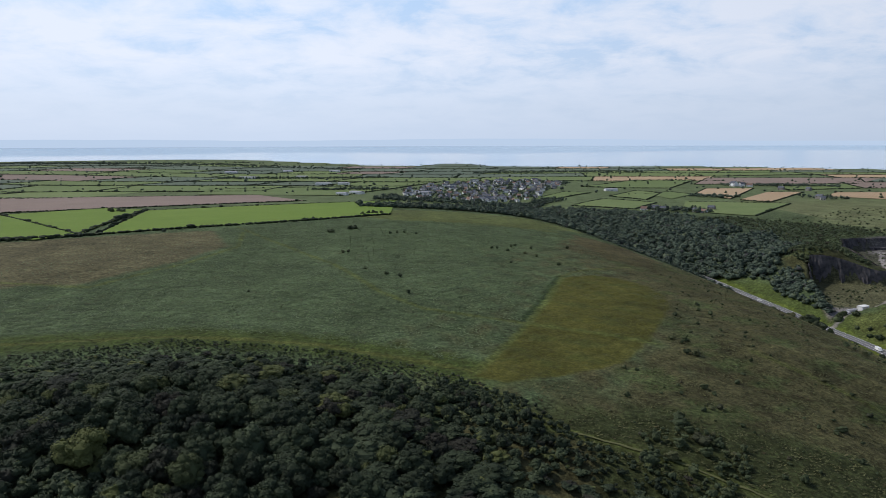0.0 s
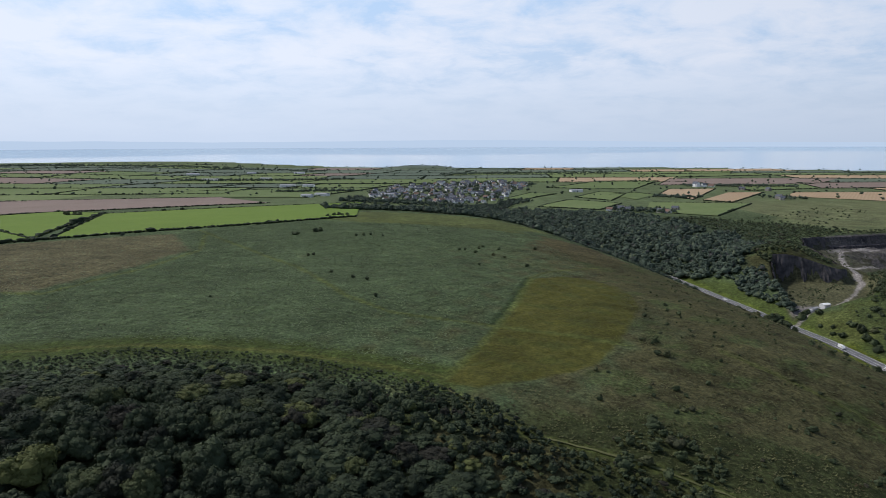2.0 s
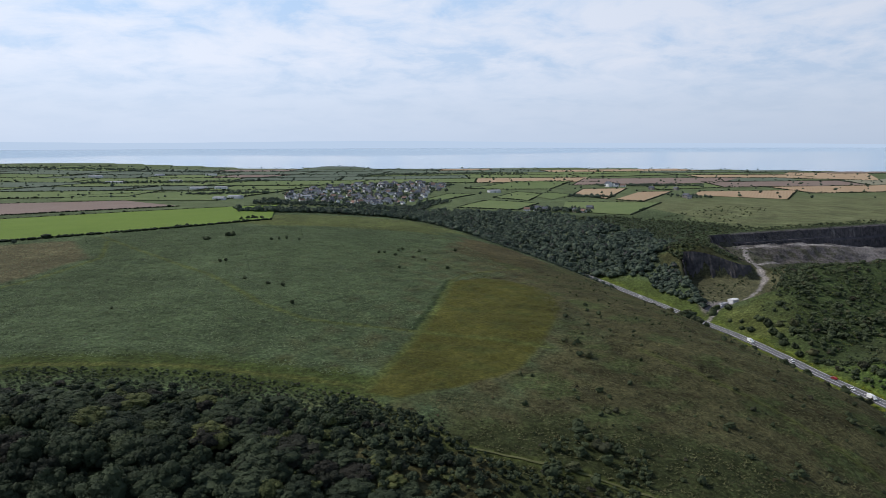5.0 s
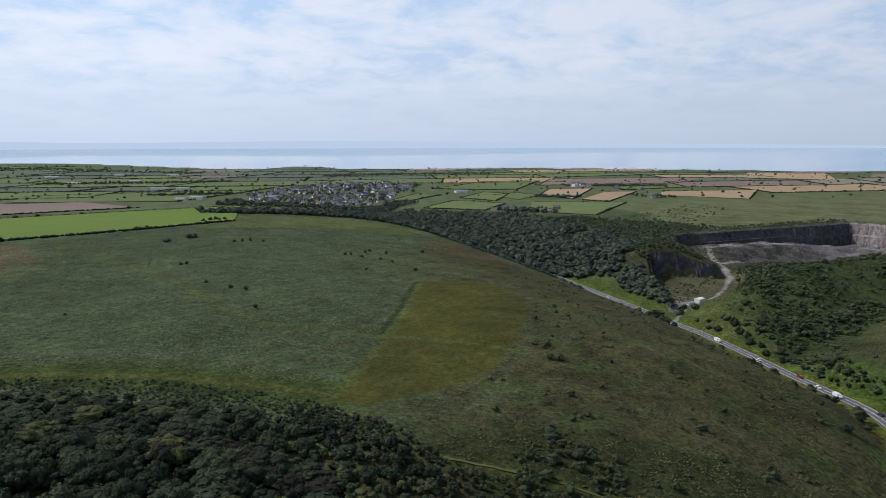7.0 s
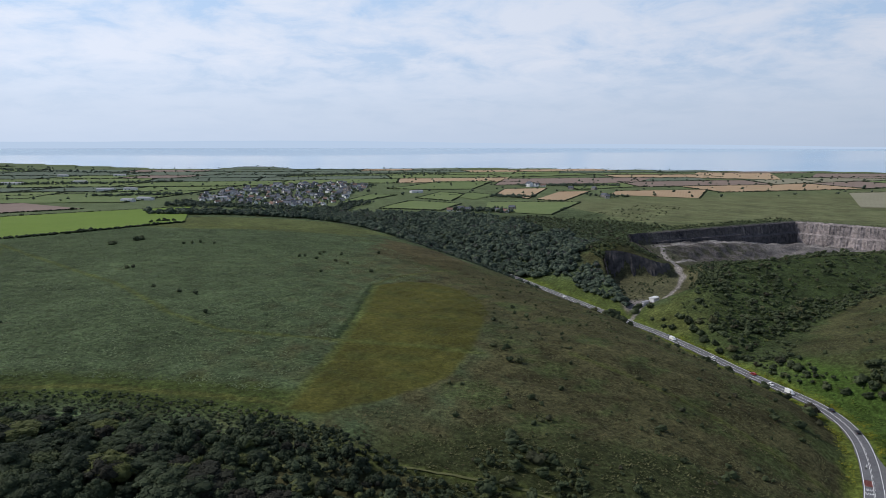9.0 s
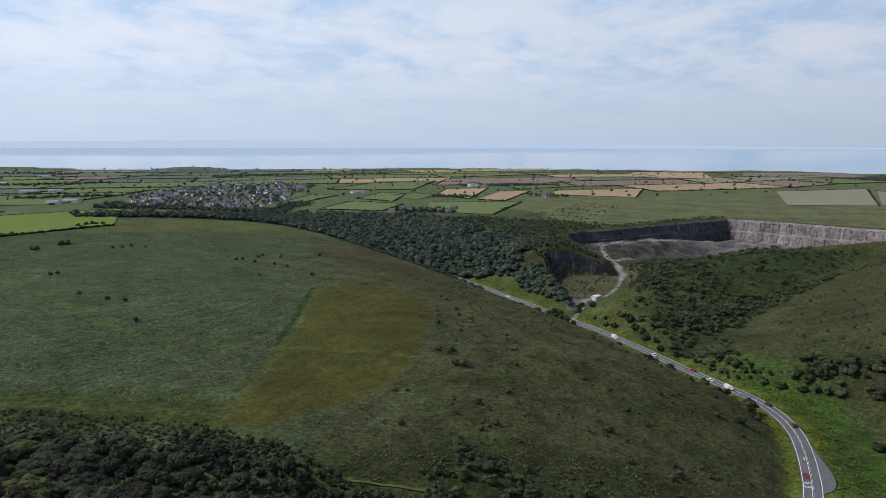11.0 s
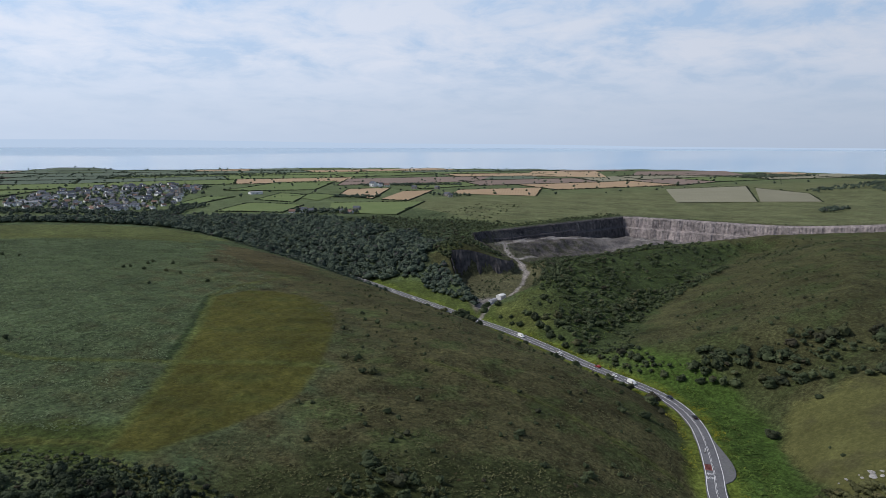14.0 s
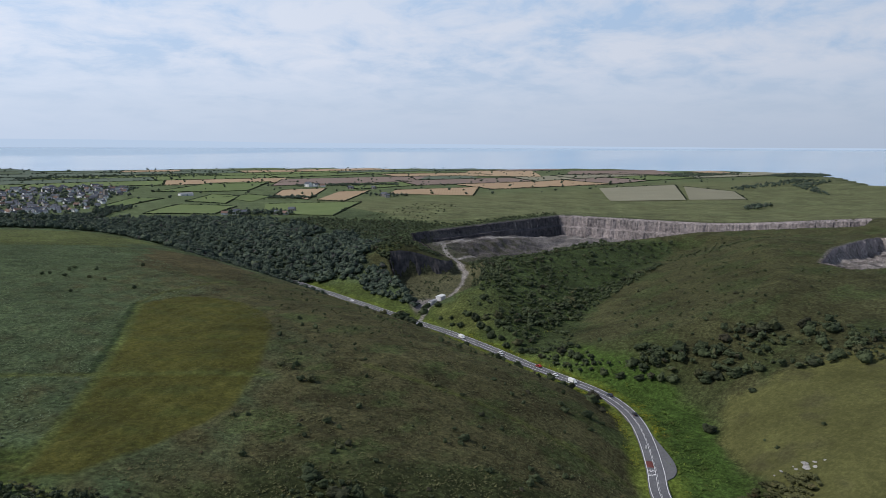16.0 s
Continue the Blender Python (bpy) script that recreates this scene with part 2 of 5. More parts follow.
def dome(seed, width, height, clumps, count, size):
    """A rounded crown: many small clumps over a full dome, standing on z = 0."""
    rng = np.random.RandomState(seed)
    d = rng.normal(size=(clumps, 3))
    d[:, 2] = np.abs(d[:, 2]) * 1.1 - 0.25
    d /= np.linalg.norm(d, axis=1)[:, None]
    radii = rng.uniform(0.08, 0.20, clumps) * width
    reach = rng.uniform(0.62, 1.14, (clumps, 1)) * (1 - radii[:, None] / width)
    lop = np.array([rng.uniform(-0.06, 0.06) * width, rng.uniform(-0.06, 0.06) * width, 0])
    centres = d * reach * [width * 0.46, width * 0.46, height * 0.54] + [0, 0, height * 0.46] + lop * np.maximum(d[:, 2:], 0)
    balls = [(v * [R, R, R * 0.85] + c, f) for (v, f), R, c in ((ball(1, seed * 50 + i, 0.22), radii[i], centres[i]) for i in range(clumps))]
    v, f = ball(2, seed + 9, 0.1)
    core = (v * [width * 0.36, width * 0.36, height * 0.4] + [0, 0, height * 0.47], f)
    return joined(core, *balls, leaves(rng, centres, radii, count, size))


def up(x, y, lift=0.0):
    return float(ground(x, y)) + lift


# ---- the ground ----


def smooth(e0, e1, v):
    s = np.clip((v - e0) / (e1 - e0), 0, 1)
    return s * s * (3 - 2 * s)


def waves(x, y, size, seed):
    """Soft rolling noise in -1..1 from a few crossed sines."""
    r = np.random.RandomState(seed)
    total = 0
    for k in range(6):
        a, f, p = r.uniform(0, 6.28), r.uniform(0.7, 1.7) * 6.28 / size, r.uniform(0, 6.28)
        total = total + np.sin((x * math.cos(a) + y * math.sin(a)) * f + p)
    return total / 4.0


def along(x, y, line):
    """Distance from a bent line, its height there, and the side (right: plus)."""
    best = np.full(np.shape(x), 1e9)
    level = np.zeros(np.shape(x))
    side = np.zeros(np.shape(x))
    for (ax, ay, az), (bx, by, bz) in zip(line, line[1:]):
        dx, dy = bx - ax, by - ay
        s = np.clip(((x - ax) * dx + (y - ay) * dy) / (dx * dx + dy * dy), 0, 1)
        d = np.hypot(x - ax - s * dx, y - ay - s * dy)
        near = d < best
        best = np.where(near, d, best)
        level = np.where(near, az + s * (bz - az), level)
        side = np.where(near, np.sign((x - ax) * dy - (y - ay) * dx), side)
    return best, level, side


def inside(x, y, corners):
    """Signed distance from a polygon's edge: plus inside."""
    far = np.full(np.shape(x), 1e9)
    odd = np.zeros(np.shape(x), bool)
    for (ax, ay), (bx, by) in zip(corners, corners[1:] + corners[:1]):
        dx, dy = bx - ax, by - ay
        s = np.clip(((x - ax) * dx + (y - ay) * dy) / (dx * dx + dy * dy), 0, 1)
        far = np.minimum(far, np.hypot(x - ax - s * dx, y - ay - s * dy))
        cross = ((ay > y) != (by > y)) & (x < dx * (y - ay) / (dy if dy else 1e-9) + ax)
        odd ^= cross
    return np.where(odd, far, -far)


ROAD = [(150, 60), (178, 140), (205, 190), (221, 220), (240, 240), (259, 261), (274, 281), (284, 302), (288, 322), (288, 345), (287, 380), (288, 420), (287, 465), (283, 500), (279, 545), (272, 612), (264, 690), (256, 760)]
VALLEY = [(150, -400, 44)] + [(x, y, 45.5 + y * 0.0055) for x, y in ROAD] + [(215, 1000, 57), (150, 1300, 66), (60, 1700, 72)]
SIDE = [(300, 395, 49), (400, 445, 53), (480, 490, 58), (600, 545, 66), (700, 585, 71)]
PIT = [(430, 690), (440, 770), (467, 822), (557, 838), (780, 885), (965, 500), (900, 480), (760, 612), (600, 645), (490, 655)]
SIDE_PIT = [(548, 318), (556, 346), (629, 376), (776, 405), (790, 300), (620, 280)]
LOW_PIT = [(292, 520), (318, 600), (345, 662), (402, 640), (424, 668), (440, 650), (420, 612), (392, 562), (350, 515)]
PIT_WALL = [(430, 690, 0), (440, 770, 0), (467, 822, 0), (557, 838, 0), (780, 885, 0)]


def land(x, y):
    """The lie of the land before the quarry was dug."""
    x, y = np.asarray(x, float), np.asarray(y, float)
    r = np.hypot(x, y)
    high = 95 - 15 * smooth(700, 1500, y) + 20 * smooth(1800, 4200, y - 1.2 * x) * smooth(100, -1500, x) - 5 * smooth(2400, 3300, r) * smooth(-200, 600, x)
    high = high + (73 - high) * smooth(230, 470, x) * smooth(430, 700, y) * smooth(2600, 1500, r) - 10 * smooth(-100, -600, y)
    high = high + 1.6 * waves(x, y, 320, 4) * smooth(1100, 700, r)
    # the wooded slope under the camera falls towards it
    high = high - 24 * smooth(262, 110, y + 0.15 * x) * smooth(190, 60, x)
    d, low, side = along(x, y, VALLEY)
    d = np.maximum(d - np.where(side > 0, 9 + 26 * smooth(340, 260, y), 9), 0)
    width = np.where(side > 0, 85, 80) + 60 * smooth(900, 1300, y)
    z = low + (high - low) * (1 - np.exp(-d / width))
    # the small valley that climbs to the quarry
    d2, low2, _ = along(x, y, SIDE)
    z = np.where(side > 0, np.minimum(z, low2 + np.maximum(d2 - 4, 0) * 0.27), z)
    # a saddle where the quarry road leaves
    z = z + 17 * np.exp(-(((x - 366) / 42) ** 2 + ((y - 676) / 32) ** 2))
    # the low headland beyond the village
    z = z + 13 * np.exp(-(((x - 60) / 120) ** 4 + ((y - 3080) / 110) ** 2))
    # the ridge before the quarry dips, so that the long face shows over it
    z = z - 11 * np.exp(-(along(x, y, [(650, 575, 0), (700, 555, 0), (760, 505, 0), (840, 455, 0)])[0] / 75) ** 2)
    return z - 19 * np.exp(-(((x - 480) / 85) ** 2 + ((y - 650) / 60) ** 2))


def ground(x, y):
    x, y = np.asarray(x, float), np.asarray(y, float)
    z = land(x, y)
    # a bench along the shaded wall, a lower basin, and the working floor
    bench = along(x, y, PIT_WALL)[0]
    floor = 57 - 15 * smooth(560, 780, x) - 13 * smooth(40, 72, bench) * smooth(760, 640, x) * smooth(440, 520, x)
    floor = floor + 2.0 * waves(x, y, 21, 15) + 0.8 * waves(x, y, 9, 16)
    z = z + (np.minimum(floor, z) - z) * smooth(-1, 8, inside(x, y, PIT))
    z = z + (np.minimum(51 + 2 * smooth(560, 610, y), z) - z) * smooth(-1, 7, inside(x, y, LOW_PIT))
    z = z + (np.minimum(84 - 6 * smooth(620, 720, x) + 1.2 * waves(x, y, 24, 17), z) - z) * smooth(-1, 8, inside(x, y, SIDE_PIT))
    # the coast
    heading = np.degrees(np.arctan2(x, y))
    coast = 4700 - 1400 * smooth(-22, -6, heading) - 1100 * smooth(59, 64, heading) + 110 * waves(heading, heading * 0, 9, 2)
    return z - 90 * smooth(0, 90, np.hypot(x, y) - coast)


def grid_lines(a, b, step, low, high, grow=1.07):
    left, right, s = [], [], step
    while a - (sum(left) if left else 0) > low:
        s *= grow
        left.append(min(s, 130))
    s = step
    while b + (sum(right) if right else 0) < high:
        s *= grow
        right.append(min(s, 130))
    return np.concatenate([a - np.cumsum(left)[::-1], np.arange(a, b, step), b + np.concatenate([[0], np.cumsum(right)])])


PATCH = [(12, 276), (24, 307), (44, 360), (61, 409), (84, 490), (104, 504), (125, 503), (141, 478), (142, 440), (134, 405), (108, 348), (79, 299), (58, 284), (24, 269)]
LEFT_BROWN = [(-400, 470), (-400, 640), (-322, 685), (-238, 730), (-192, 625), (-203, 529), (-236, 445), (-268, 444), (-300, 400)]
TRODDEN = [[(-222, 761, 0), (-150, 640, 0), (-84, 530, 0), (-40, 425, 0), (-12, 388, 0), (44, 361, 0)], [(12, 278, 0), (24, 307, 0), (44, 360, 0), (61, 409, 0), (84, 490, 0)], [(-330, 455, 0), (-226, 442, 0), (-194, 529, 0), (-182, 621, 0), (-205, 720, 0)], [(44, 361, 0), (77, 345, 0), (104, 330, 0)], [(10, 271, 0), (24, 250, 0), (40, 230, 0), (75, 216, 0), (110, 195, 0)], [(150, 330, 0), (185, 285, 0), (215, 235, 0)], [(84, 493, 0), (100, 520, 0), (150, 560, 0)]]
WOOD_EDGE = [(-420, 250), (-184, 284), (-123, 308), (-58, 300), (-29, 287), (3, 268), (14, 259), (23, 239), (40, 221), (66, 205), (100, 170), (120, 60), (-420, 20)]


MEADOW = [(205, 60), (262, 205), (286, 240), (318, 262), (420, 215), (380, 60)]
THORN_SLOPE = [(318, 498), (312, 450), (306, 420), (303, 380), (330, 385), (400, 440), (470, 480), (560, 525), (690, 590), (600, 630), (490, 650), (440, 600), (405, 560), (360, 510)]


def cover(x, y):
    """Colour of what grows on the land, before its grain."""
    c = np.empty((len(x), 3))
    c[:] = (0.066, 0.092, 0.042)

    def lay(mask, colour):
        c[:] = c + (np.array(colour) - c) * np.clip(mask, 0, 1)[:, None]

    d, low, side = along(x, y, VALLEY)
    z = land(x, y)
    jag = 7 * waves(x, y, 22, 9)
    east, west = side > 0, side < 0
    # brown bracken and heath on the slope above the road
    lay(smooth(93, 86, z + 0.4 * jag) * west * smooth(700, 560, y), (0.070, 0.067, 0.030))
    lay(west * smooth(93, 86, z) * smooth(0.1, 0.7, waves(x, y, 48, 21) + 0.5 * waves(x, y, 15, 22)) * 0.8, (0.058, 0.078, 0.027))
    lay(west * smooth(93, 86, z) * smooth(0.3, 0.8, waves(x, y, 33, 23) + 0.5 * waves(x, y, 11, 24)) * 0.7, (0.036, 0.035, 0.016))
    lay(smooth(0, 12, inside(x, y, [(60, 150), (30, 240), (80, 262), (150, 240), (215, 205), (160, 120)]) + jag), (0.040, 0.048, 0.018))
    lay(smooth(0, 10, inside(x, y, [(100, 640), (150, 800), (200, 760), (210, 640), (160, 560)]) + jag), (0.070, 0.062, 0.028))
    # grass strip along the wood, the mown patch and the trodden lines
    s = along(x, y, [(-330, 280, 0), (-198, 310, 0), (-125, 322, 0), (-56, 314, 0), (-15, 296, 0), (12, 282, 0)])[0]
    lay(smooth(24, 8, s + 0.4 * jag), (0.048, 0.066, 0.017))
    lay(smooth(3.0, 1.2, s), (0.075, 0.083, 0.022))
    lay(smooth(-1, 2, inside(x, y, PATCH) + 0.1 * jag), (0.070, 0.070, 0.016))
    lay(0.7 * smooth(-2, 6, inside(x, y, PATCH) + jag) * smooth(0.0, 0.8, waves(x, y, 26, 41) + 0.5 * waves(x, y, 9, 42)), (0.058, 0.068, 0.018))
    lay(0.85 * smooth(2.6, 1.3, along(x, y, [(41, 364, 0), (58, 411, 0), (81, 490, 0)])[0]), (0.024, 0.040, 0.014))
    lay(0.85 * smooth(-4, 6, inside(x, y, LEFT_BROWN) + 0.4 * jag), (0.102, 0.088, 0.046))
    for line in TRODDEN:
        lay(0.8 * smooth(3.0, 1.2, along(x, y, line)[0] + 0.08 * jag), (0.080, 0.096, 0.026))
    lay(smooth(-6, 8, inside(x, y, [(-150, 905), (-60, 1030), (120, 980), (175, 850), (110, 800), (-60, 850)]) + 0.6 * jag), (0.080, 0.095, 0.032))
    lay(0.9 * smooth(14, 6, along(x, y, [(-130, 960, 0), (-60, 900, 0), (40, 815, 0), (120, 790, 0)])[0]), (0.082, 0.094, 0.03))
    # far side of the road: lush floor, brown hill, rough green slopes
    lay(east * smooth(14, 24, d) * smooth(560, 420, y), (0.052, 0.064, 0.024))
    lay(east * smooth(34, 60, d), (0.056, 0.058, 0.025))
    lay(east * smooth(34, 60, d) * smooth(0.0, 0.7, waves(x, y, 70, 25) + 0.5 * waves(x, y, 22, 26)) * 0.8, (0.046, 0.060, 0.022))
    lay(east * smooth(34, 60, d) * smooth(0.3, 0.9, waves(x, y, 45, 27) + 0.5 * waves(x, y, 14, 28)) * 0.6, (0.036, 0.036, 0.017))
    lay(east * smooth(40, 30, d + 0.5 * jag) * smooth(420, 330, y), (0.050, 0.085, 0.018))
    lay(east * smooth(30, 20, d + 0.5 * jag) * smooth(330, 420, y), (0.058, 0.078, 0.022))
    lay(east * smooth(-8, 12, inside(x, y, [(290, 395), (400, 440), (600, 545), (720, 600), (600, 650), (480, 670), (400, 560), (330, 520), (300, 500)]) + jag), (0.048, 0.066, 0.022))
    lay(smooth(-6, 8, inside(x, y, [(292, 455), (300, 512), (345, 505), (352, 470), (318, 440)]) + 0.5 * jag), (0.085, 0.10, 0.03))
    lay(smooth(-3, 3, inside(x, y, MEADOW) + 0.5 * jag), (0.088, 0.090, 0.032))
    lay(0.7 * smooth(0, 8, inside(x, y, MEADOW) + jag) * smooth(0.2, 0.9, waves(x, y, 40, 47) + 0.5 * waves(x, y, 13, 48)), (0.066, 0.064, 0.030))
    lay(east * smooth(640, 760, y - 0.1 * x) * smooth(40, 100, d), (0.058, 0.078, 0.034))
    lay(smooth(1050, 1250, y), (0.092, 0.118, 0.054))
    lay(smooth(-20, 30, inside(x, y, [(560, 850), (700, 900), (860, 880), (1250, 1250), (1000, 1300), (760, 1250), (520, 1000)]) + jag), (0.125, 0.140, 0.062))
    lay(0.6 * (y > 700) * (x > 380) * smooth(1500, 1100, y) * smooth(0.1, 0.6, waves(x, y, 85, 43) + 0.6 * waves(x, y, 28, 44)), (0.070, 0.092, 0.042))
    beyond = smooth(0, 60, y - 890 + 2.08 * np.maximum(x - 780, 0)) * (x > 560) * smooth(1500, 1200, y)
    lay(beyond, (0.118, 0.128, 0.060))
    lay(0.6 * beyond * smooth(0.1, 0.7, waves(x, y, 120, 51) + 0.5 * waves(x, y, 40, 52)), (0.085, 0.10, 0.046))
    # leaf litter and undergrowth below the valley wood and the thorn slopes
    lay(0.85 * smooth(-10, 15, inside(x, y, [(190, 840), (130, 1010), (-20, 1070), (100, 1150), (130, 1260), (200, 1230), (300, 1100), (430, 1060), (540, 900), (450, 830), (425, 700), (345, 690), (300, 640), (240, 780)]) + 2 * jag), (0.040, 0.054, 0.028))
    lay(0.7 * smooth(-10, 10, inside(x, y, THORN_SLOPE) + jag), (0.040, 0.056, 0.022))
    # heather on the headland beyond the village
    lay(smooth(210, 120, np.hypot(x - 60, (y - 3080) * 1.1)), (0.044, 0.056, 0.046))
    # verges
    lay(smooth(13, 7, d + 0.4 * jag) * (y < 720) * smooth(2.0, 4.0, d) * 0.8, (0.10, 0.13, 0.022))
    # bare stone in the quarries
    lay(smooth(-3, 1, inside(x, y, PIT)), (0.098, 0.090, 0.084))
    wall = along(x, y, PIT_WALL)[0]
    lay(0.85 * (inside(x, y, PIT) > 0) * smooth(530, 470, x + 2 * jag), (0.058, 0.060, 0.036))
    lay(0.8 * (inside(x, y, PIT) > 0) * smooth(-0.1, 0.6, waves(x, y, 24, 45) + 0.6 * waves(x, y, 8, 46)) * smooth(30, 40, wall), (0.055, 0.056, 0.034))
    lay(0.85 * (inside(x, y, PIT) > 0) * smooth(15, 20, wall + 0.4 * jag) * smooth(32, 27, wall + 0.4 * jag) * smooth(480, 520, x), (0.25, 0.235, 0.22))
    lay(0.85 * (inside(x, y, PIT) > 0) * smooth(7, 4.5, along(x, y, [(445, 690, 0), (520, 712, 0), (600, 722, 0), (660, 750, 0), (720, 790, 0)])[0]), (0.25, 0.235, 0.22))
    lay(0.9 * (inside(x, y, PIT) > 0) * smooth(620, 700, x), (0.16, 0.147, 0.138))
    lay(smooth(-3, 1, inside(x, y, SIDE_PIT)), (0.20, 0.18, 0.165))
    lay(0.8 * (inside(x, y, SIDE_PIT) > 0) * smooth(0.0, 0.6, waves(x, y, 30, 49) + 0.5 * waves(x, y, 11, 50)), (0.10, 0.09, 0.08))
    q = inside(x, y, LOW_PIT)
    lay(smooth(-2, 2, q), (0.085, 0.085, 0.045))
    lay(smooth(-1, 2, q) * smooth(26, 12, np.hypot((x - 318) * 0.6, y - 540)), (0.19, 0.175, 0.16))
    for line in ([(283, 505, 0), (330, 540, 0), (385, 590, 0), (425, 640, 0), (440, 685, 0), (470, 745, 0), (500, 795, 0), (560, 815, 0), (700, 845, 0), (800, 820, 0), (850, 690, 0)], [(445, 690, 0), (520, 715, 0), (600, 725, 0), (660, 740, 0)]):
        lay(smooth(3.6, 2.2, along(x, y, line)[0] + 0.1 * jag + 1.4 * smooth(630, 600, y)), (0.25, 0.23, 0.21))
    return c * (1 + 0.14 * waves(x, y, 60, 7)[:, None])


def tallness(x, y):
    """How rough the growth stands: 1 for bracken and heath, less on short grass."""
    r = 1 - 0.6 * smooth(-2, 4, inside(x, y, MEADOW))
    r = np.minimum(r, 1 - 0.4 * smooth(-1, 3, inside(x, y, PATCH)))
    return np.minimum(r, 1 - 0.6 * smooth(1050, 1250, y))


gx = grid_lines(-260, 860, 2.2, -4500, 4500)
gy = grid_lines(150, 880, 2.2, -1800, 4850)
GX, GY = np.meshgrid(gx, gy)
fx, fy = GX.ravel(), GY.ravel()
near = smooth(1400, 900, np.hypot(fx, fy))
fz = ground(fx, fy) + near * (0.45 * waves(fx, fy, 14, 11) + 0.25 * waves(fx, fy, 7, 12))
i, j = np.meshgrid(np.arange(len(gx) - 1), np.arange(len(gy) - 1))
k = (j * len(gx) + i).ravel()
me = sheet("ground", np.stack([fx, fy, fz], -1), np.stack([k, k + 1, k + 1 + len(gx), k + len(gx)], -1), TURF, True)
attr = me.color_attributes.new("cover", "FLOAT_COLOR", "POINT")
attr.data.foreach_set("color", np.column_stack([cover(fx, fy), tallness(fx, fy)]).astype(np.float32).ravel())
tagged(new("ground", me), "rolling bracken and grass downland over limestone", "ground", kind="structure")

# sea and the hazy coast beyond it
ang = np.radians(np.arange(-75, 106, 1.0))
rad = np.linspace(1800, 4880, 28)
A, R = np.meshgrid(ang, rad)
sz = 10 + 148 * np.clip((R - 2300) / 2580, 0, 1) ** 1.15
n = len(ang)
i, j = np.meshgrid(np.arange(n - 1), np.arange(len(rad) - 1))
k = (j * n + i).ravel()
me = sheet("water", np.stack([np.sin(A) * R, np.cos(A) * R, sz], -1).reshape(-1, 3), np.stack([k, k + n, k + n + 1, k + 1], -1), WATER, True)
tagged(new("water", me), "calm pale blue sea reaching the horizon", "sea", kind="structure")

# far shore across the water: a low glowing band with haze in its colour
FAR_SHORE = bpy.data.materials.new("glowing haze-coloured far shore")
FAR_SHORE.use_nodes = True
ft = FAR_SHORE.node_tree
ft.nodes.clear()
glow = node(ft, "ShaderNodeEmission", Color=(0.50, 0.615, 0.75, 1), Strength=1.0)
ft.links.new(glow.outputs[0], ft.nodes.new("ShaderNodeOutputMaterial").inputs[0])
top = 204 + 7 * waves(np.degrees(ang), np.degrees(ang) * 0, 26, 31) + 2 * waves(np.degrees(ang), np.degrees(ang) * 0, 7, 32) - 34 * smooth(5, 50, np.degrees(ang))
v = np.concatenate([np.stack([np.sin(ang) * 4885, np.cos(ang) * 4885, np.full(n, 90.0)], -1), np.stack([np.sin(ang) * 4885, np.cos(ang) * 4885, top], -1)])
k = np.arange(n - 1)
tagged(new("backdrop", sheet("backdrop", v, np.stack([k, k + 1, k + 1 + n, k + n], -1), FAR_SHORE)), "pale blue glowing band for the far shore in haze", "far shore", kind="structure")

# ---- fields and hedges ----
FIELDS = []


def field(corners, kind, lift=0.5):
    """A field on the plain: one sheet over its four corners."""
    (ax, ay), (bx, by), (cx, cy), (dx, dy) = corners
    s, t = np.meshgrid(np.linspace(0, 1, 15), np.linspace(0, 1, 15))
    x = (ax * (1 - s) + bx * s) * (1 - t) + (dx * (1 - s) + cx * s) * t
    y = (ay * (1 - s) + by * s) * (1 - t) + (dy * (1 - s) + cy * s) * t
    z = ground(x, y) + lift
    i, j = np.meshgrid(np.arange(14), np.arange(14))
    k = (j * 15 + i).ravel()
    me = sheet("field", np.stack([x, y, z], -1).reshape(-1, 3), np.stack([k, k + 1, k + 16, k + 15], -1), CROPS[kind], True)
    words = {"bright": "bright green grass field on the plain", "green": "green pasture field bounded by hedges", "dull": "dull green pasture field greyed for haze", "wheat": "golden field of ripe wheat", "tilled": "reddish brown tilled field", "stubble": "pale straw coloured stubble field"}
    tagged(new("field", me), words[kind], "field", kind="structure")
    FIELDS.append([(ax, ay), (bx, by), (cx, cy), (dx, dy)])


CLUMP = [ball(1, 3 + i, 0.28) for i in range(3)]


def hedge(points, width=2.3, height=2.2, seed=1, gaps=0.12):
    """A hedge along a bent line: many small clumps with an uneven top."""
    rng = np.random.RandomState(seed)
    spots = []
    for (ax, ay), (bx, by) in zip(points, points[1:]):
        count = max(2, int(math.hypot(bx - ax, by - ay) / (width * 1.25)))
        s = (np.arange(count) + rng.uniform(-0.3, 0.3, count)) / count
        keep = rng.uniform(0, 1, count) > gaps
        spots.append(np.stack([ax + (bx - ax) * s, ay + (by - ay) * s], -1)[keep])
    spots = np.concatenate(spots)
    spots += rng.normal(0, width * 0.12, spots.shape)
    size = rng.uniform(0.75, 1.3, len(spots)) * np.where(rng.uniform(0, 1, len(spots)) > 0.965, 1.8, 1.0)
    z = ground(spots[:, 0], spots[:, 1]) + height * 0.35 * size
    scale = np.stack([size * width * 0.8, size * width * 0.6, size * height * 0.62], -1)
    v, f = repeat(CLUMP[seed % 3], np.column_stack([spots, z]), scale, rng.uniform(0, 6.28, len(spots)))
    return tagged(new("hedge", sheet("hedge", v, f, HEDGE)), "dark green hedgerow along a field edge", "hedge", group="field hedges")


def around(corners, seed, sides=(0, 1, 2, 3), **how):
    for s in sides:
        a, b = corners[s], corners[(s + 1) % 4]
        hedge([a, b], seed=seed + s, **how)


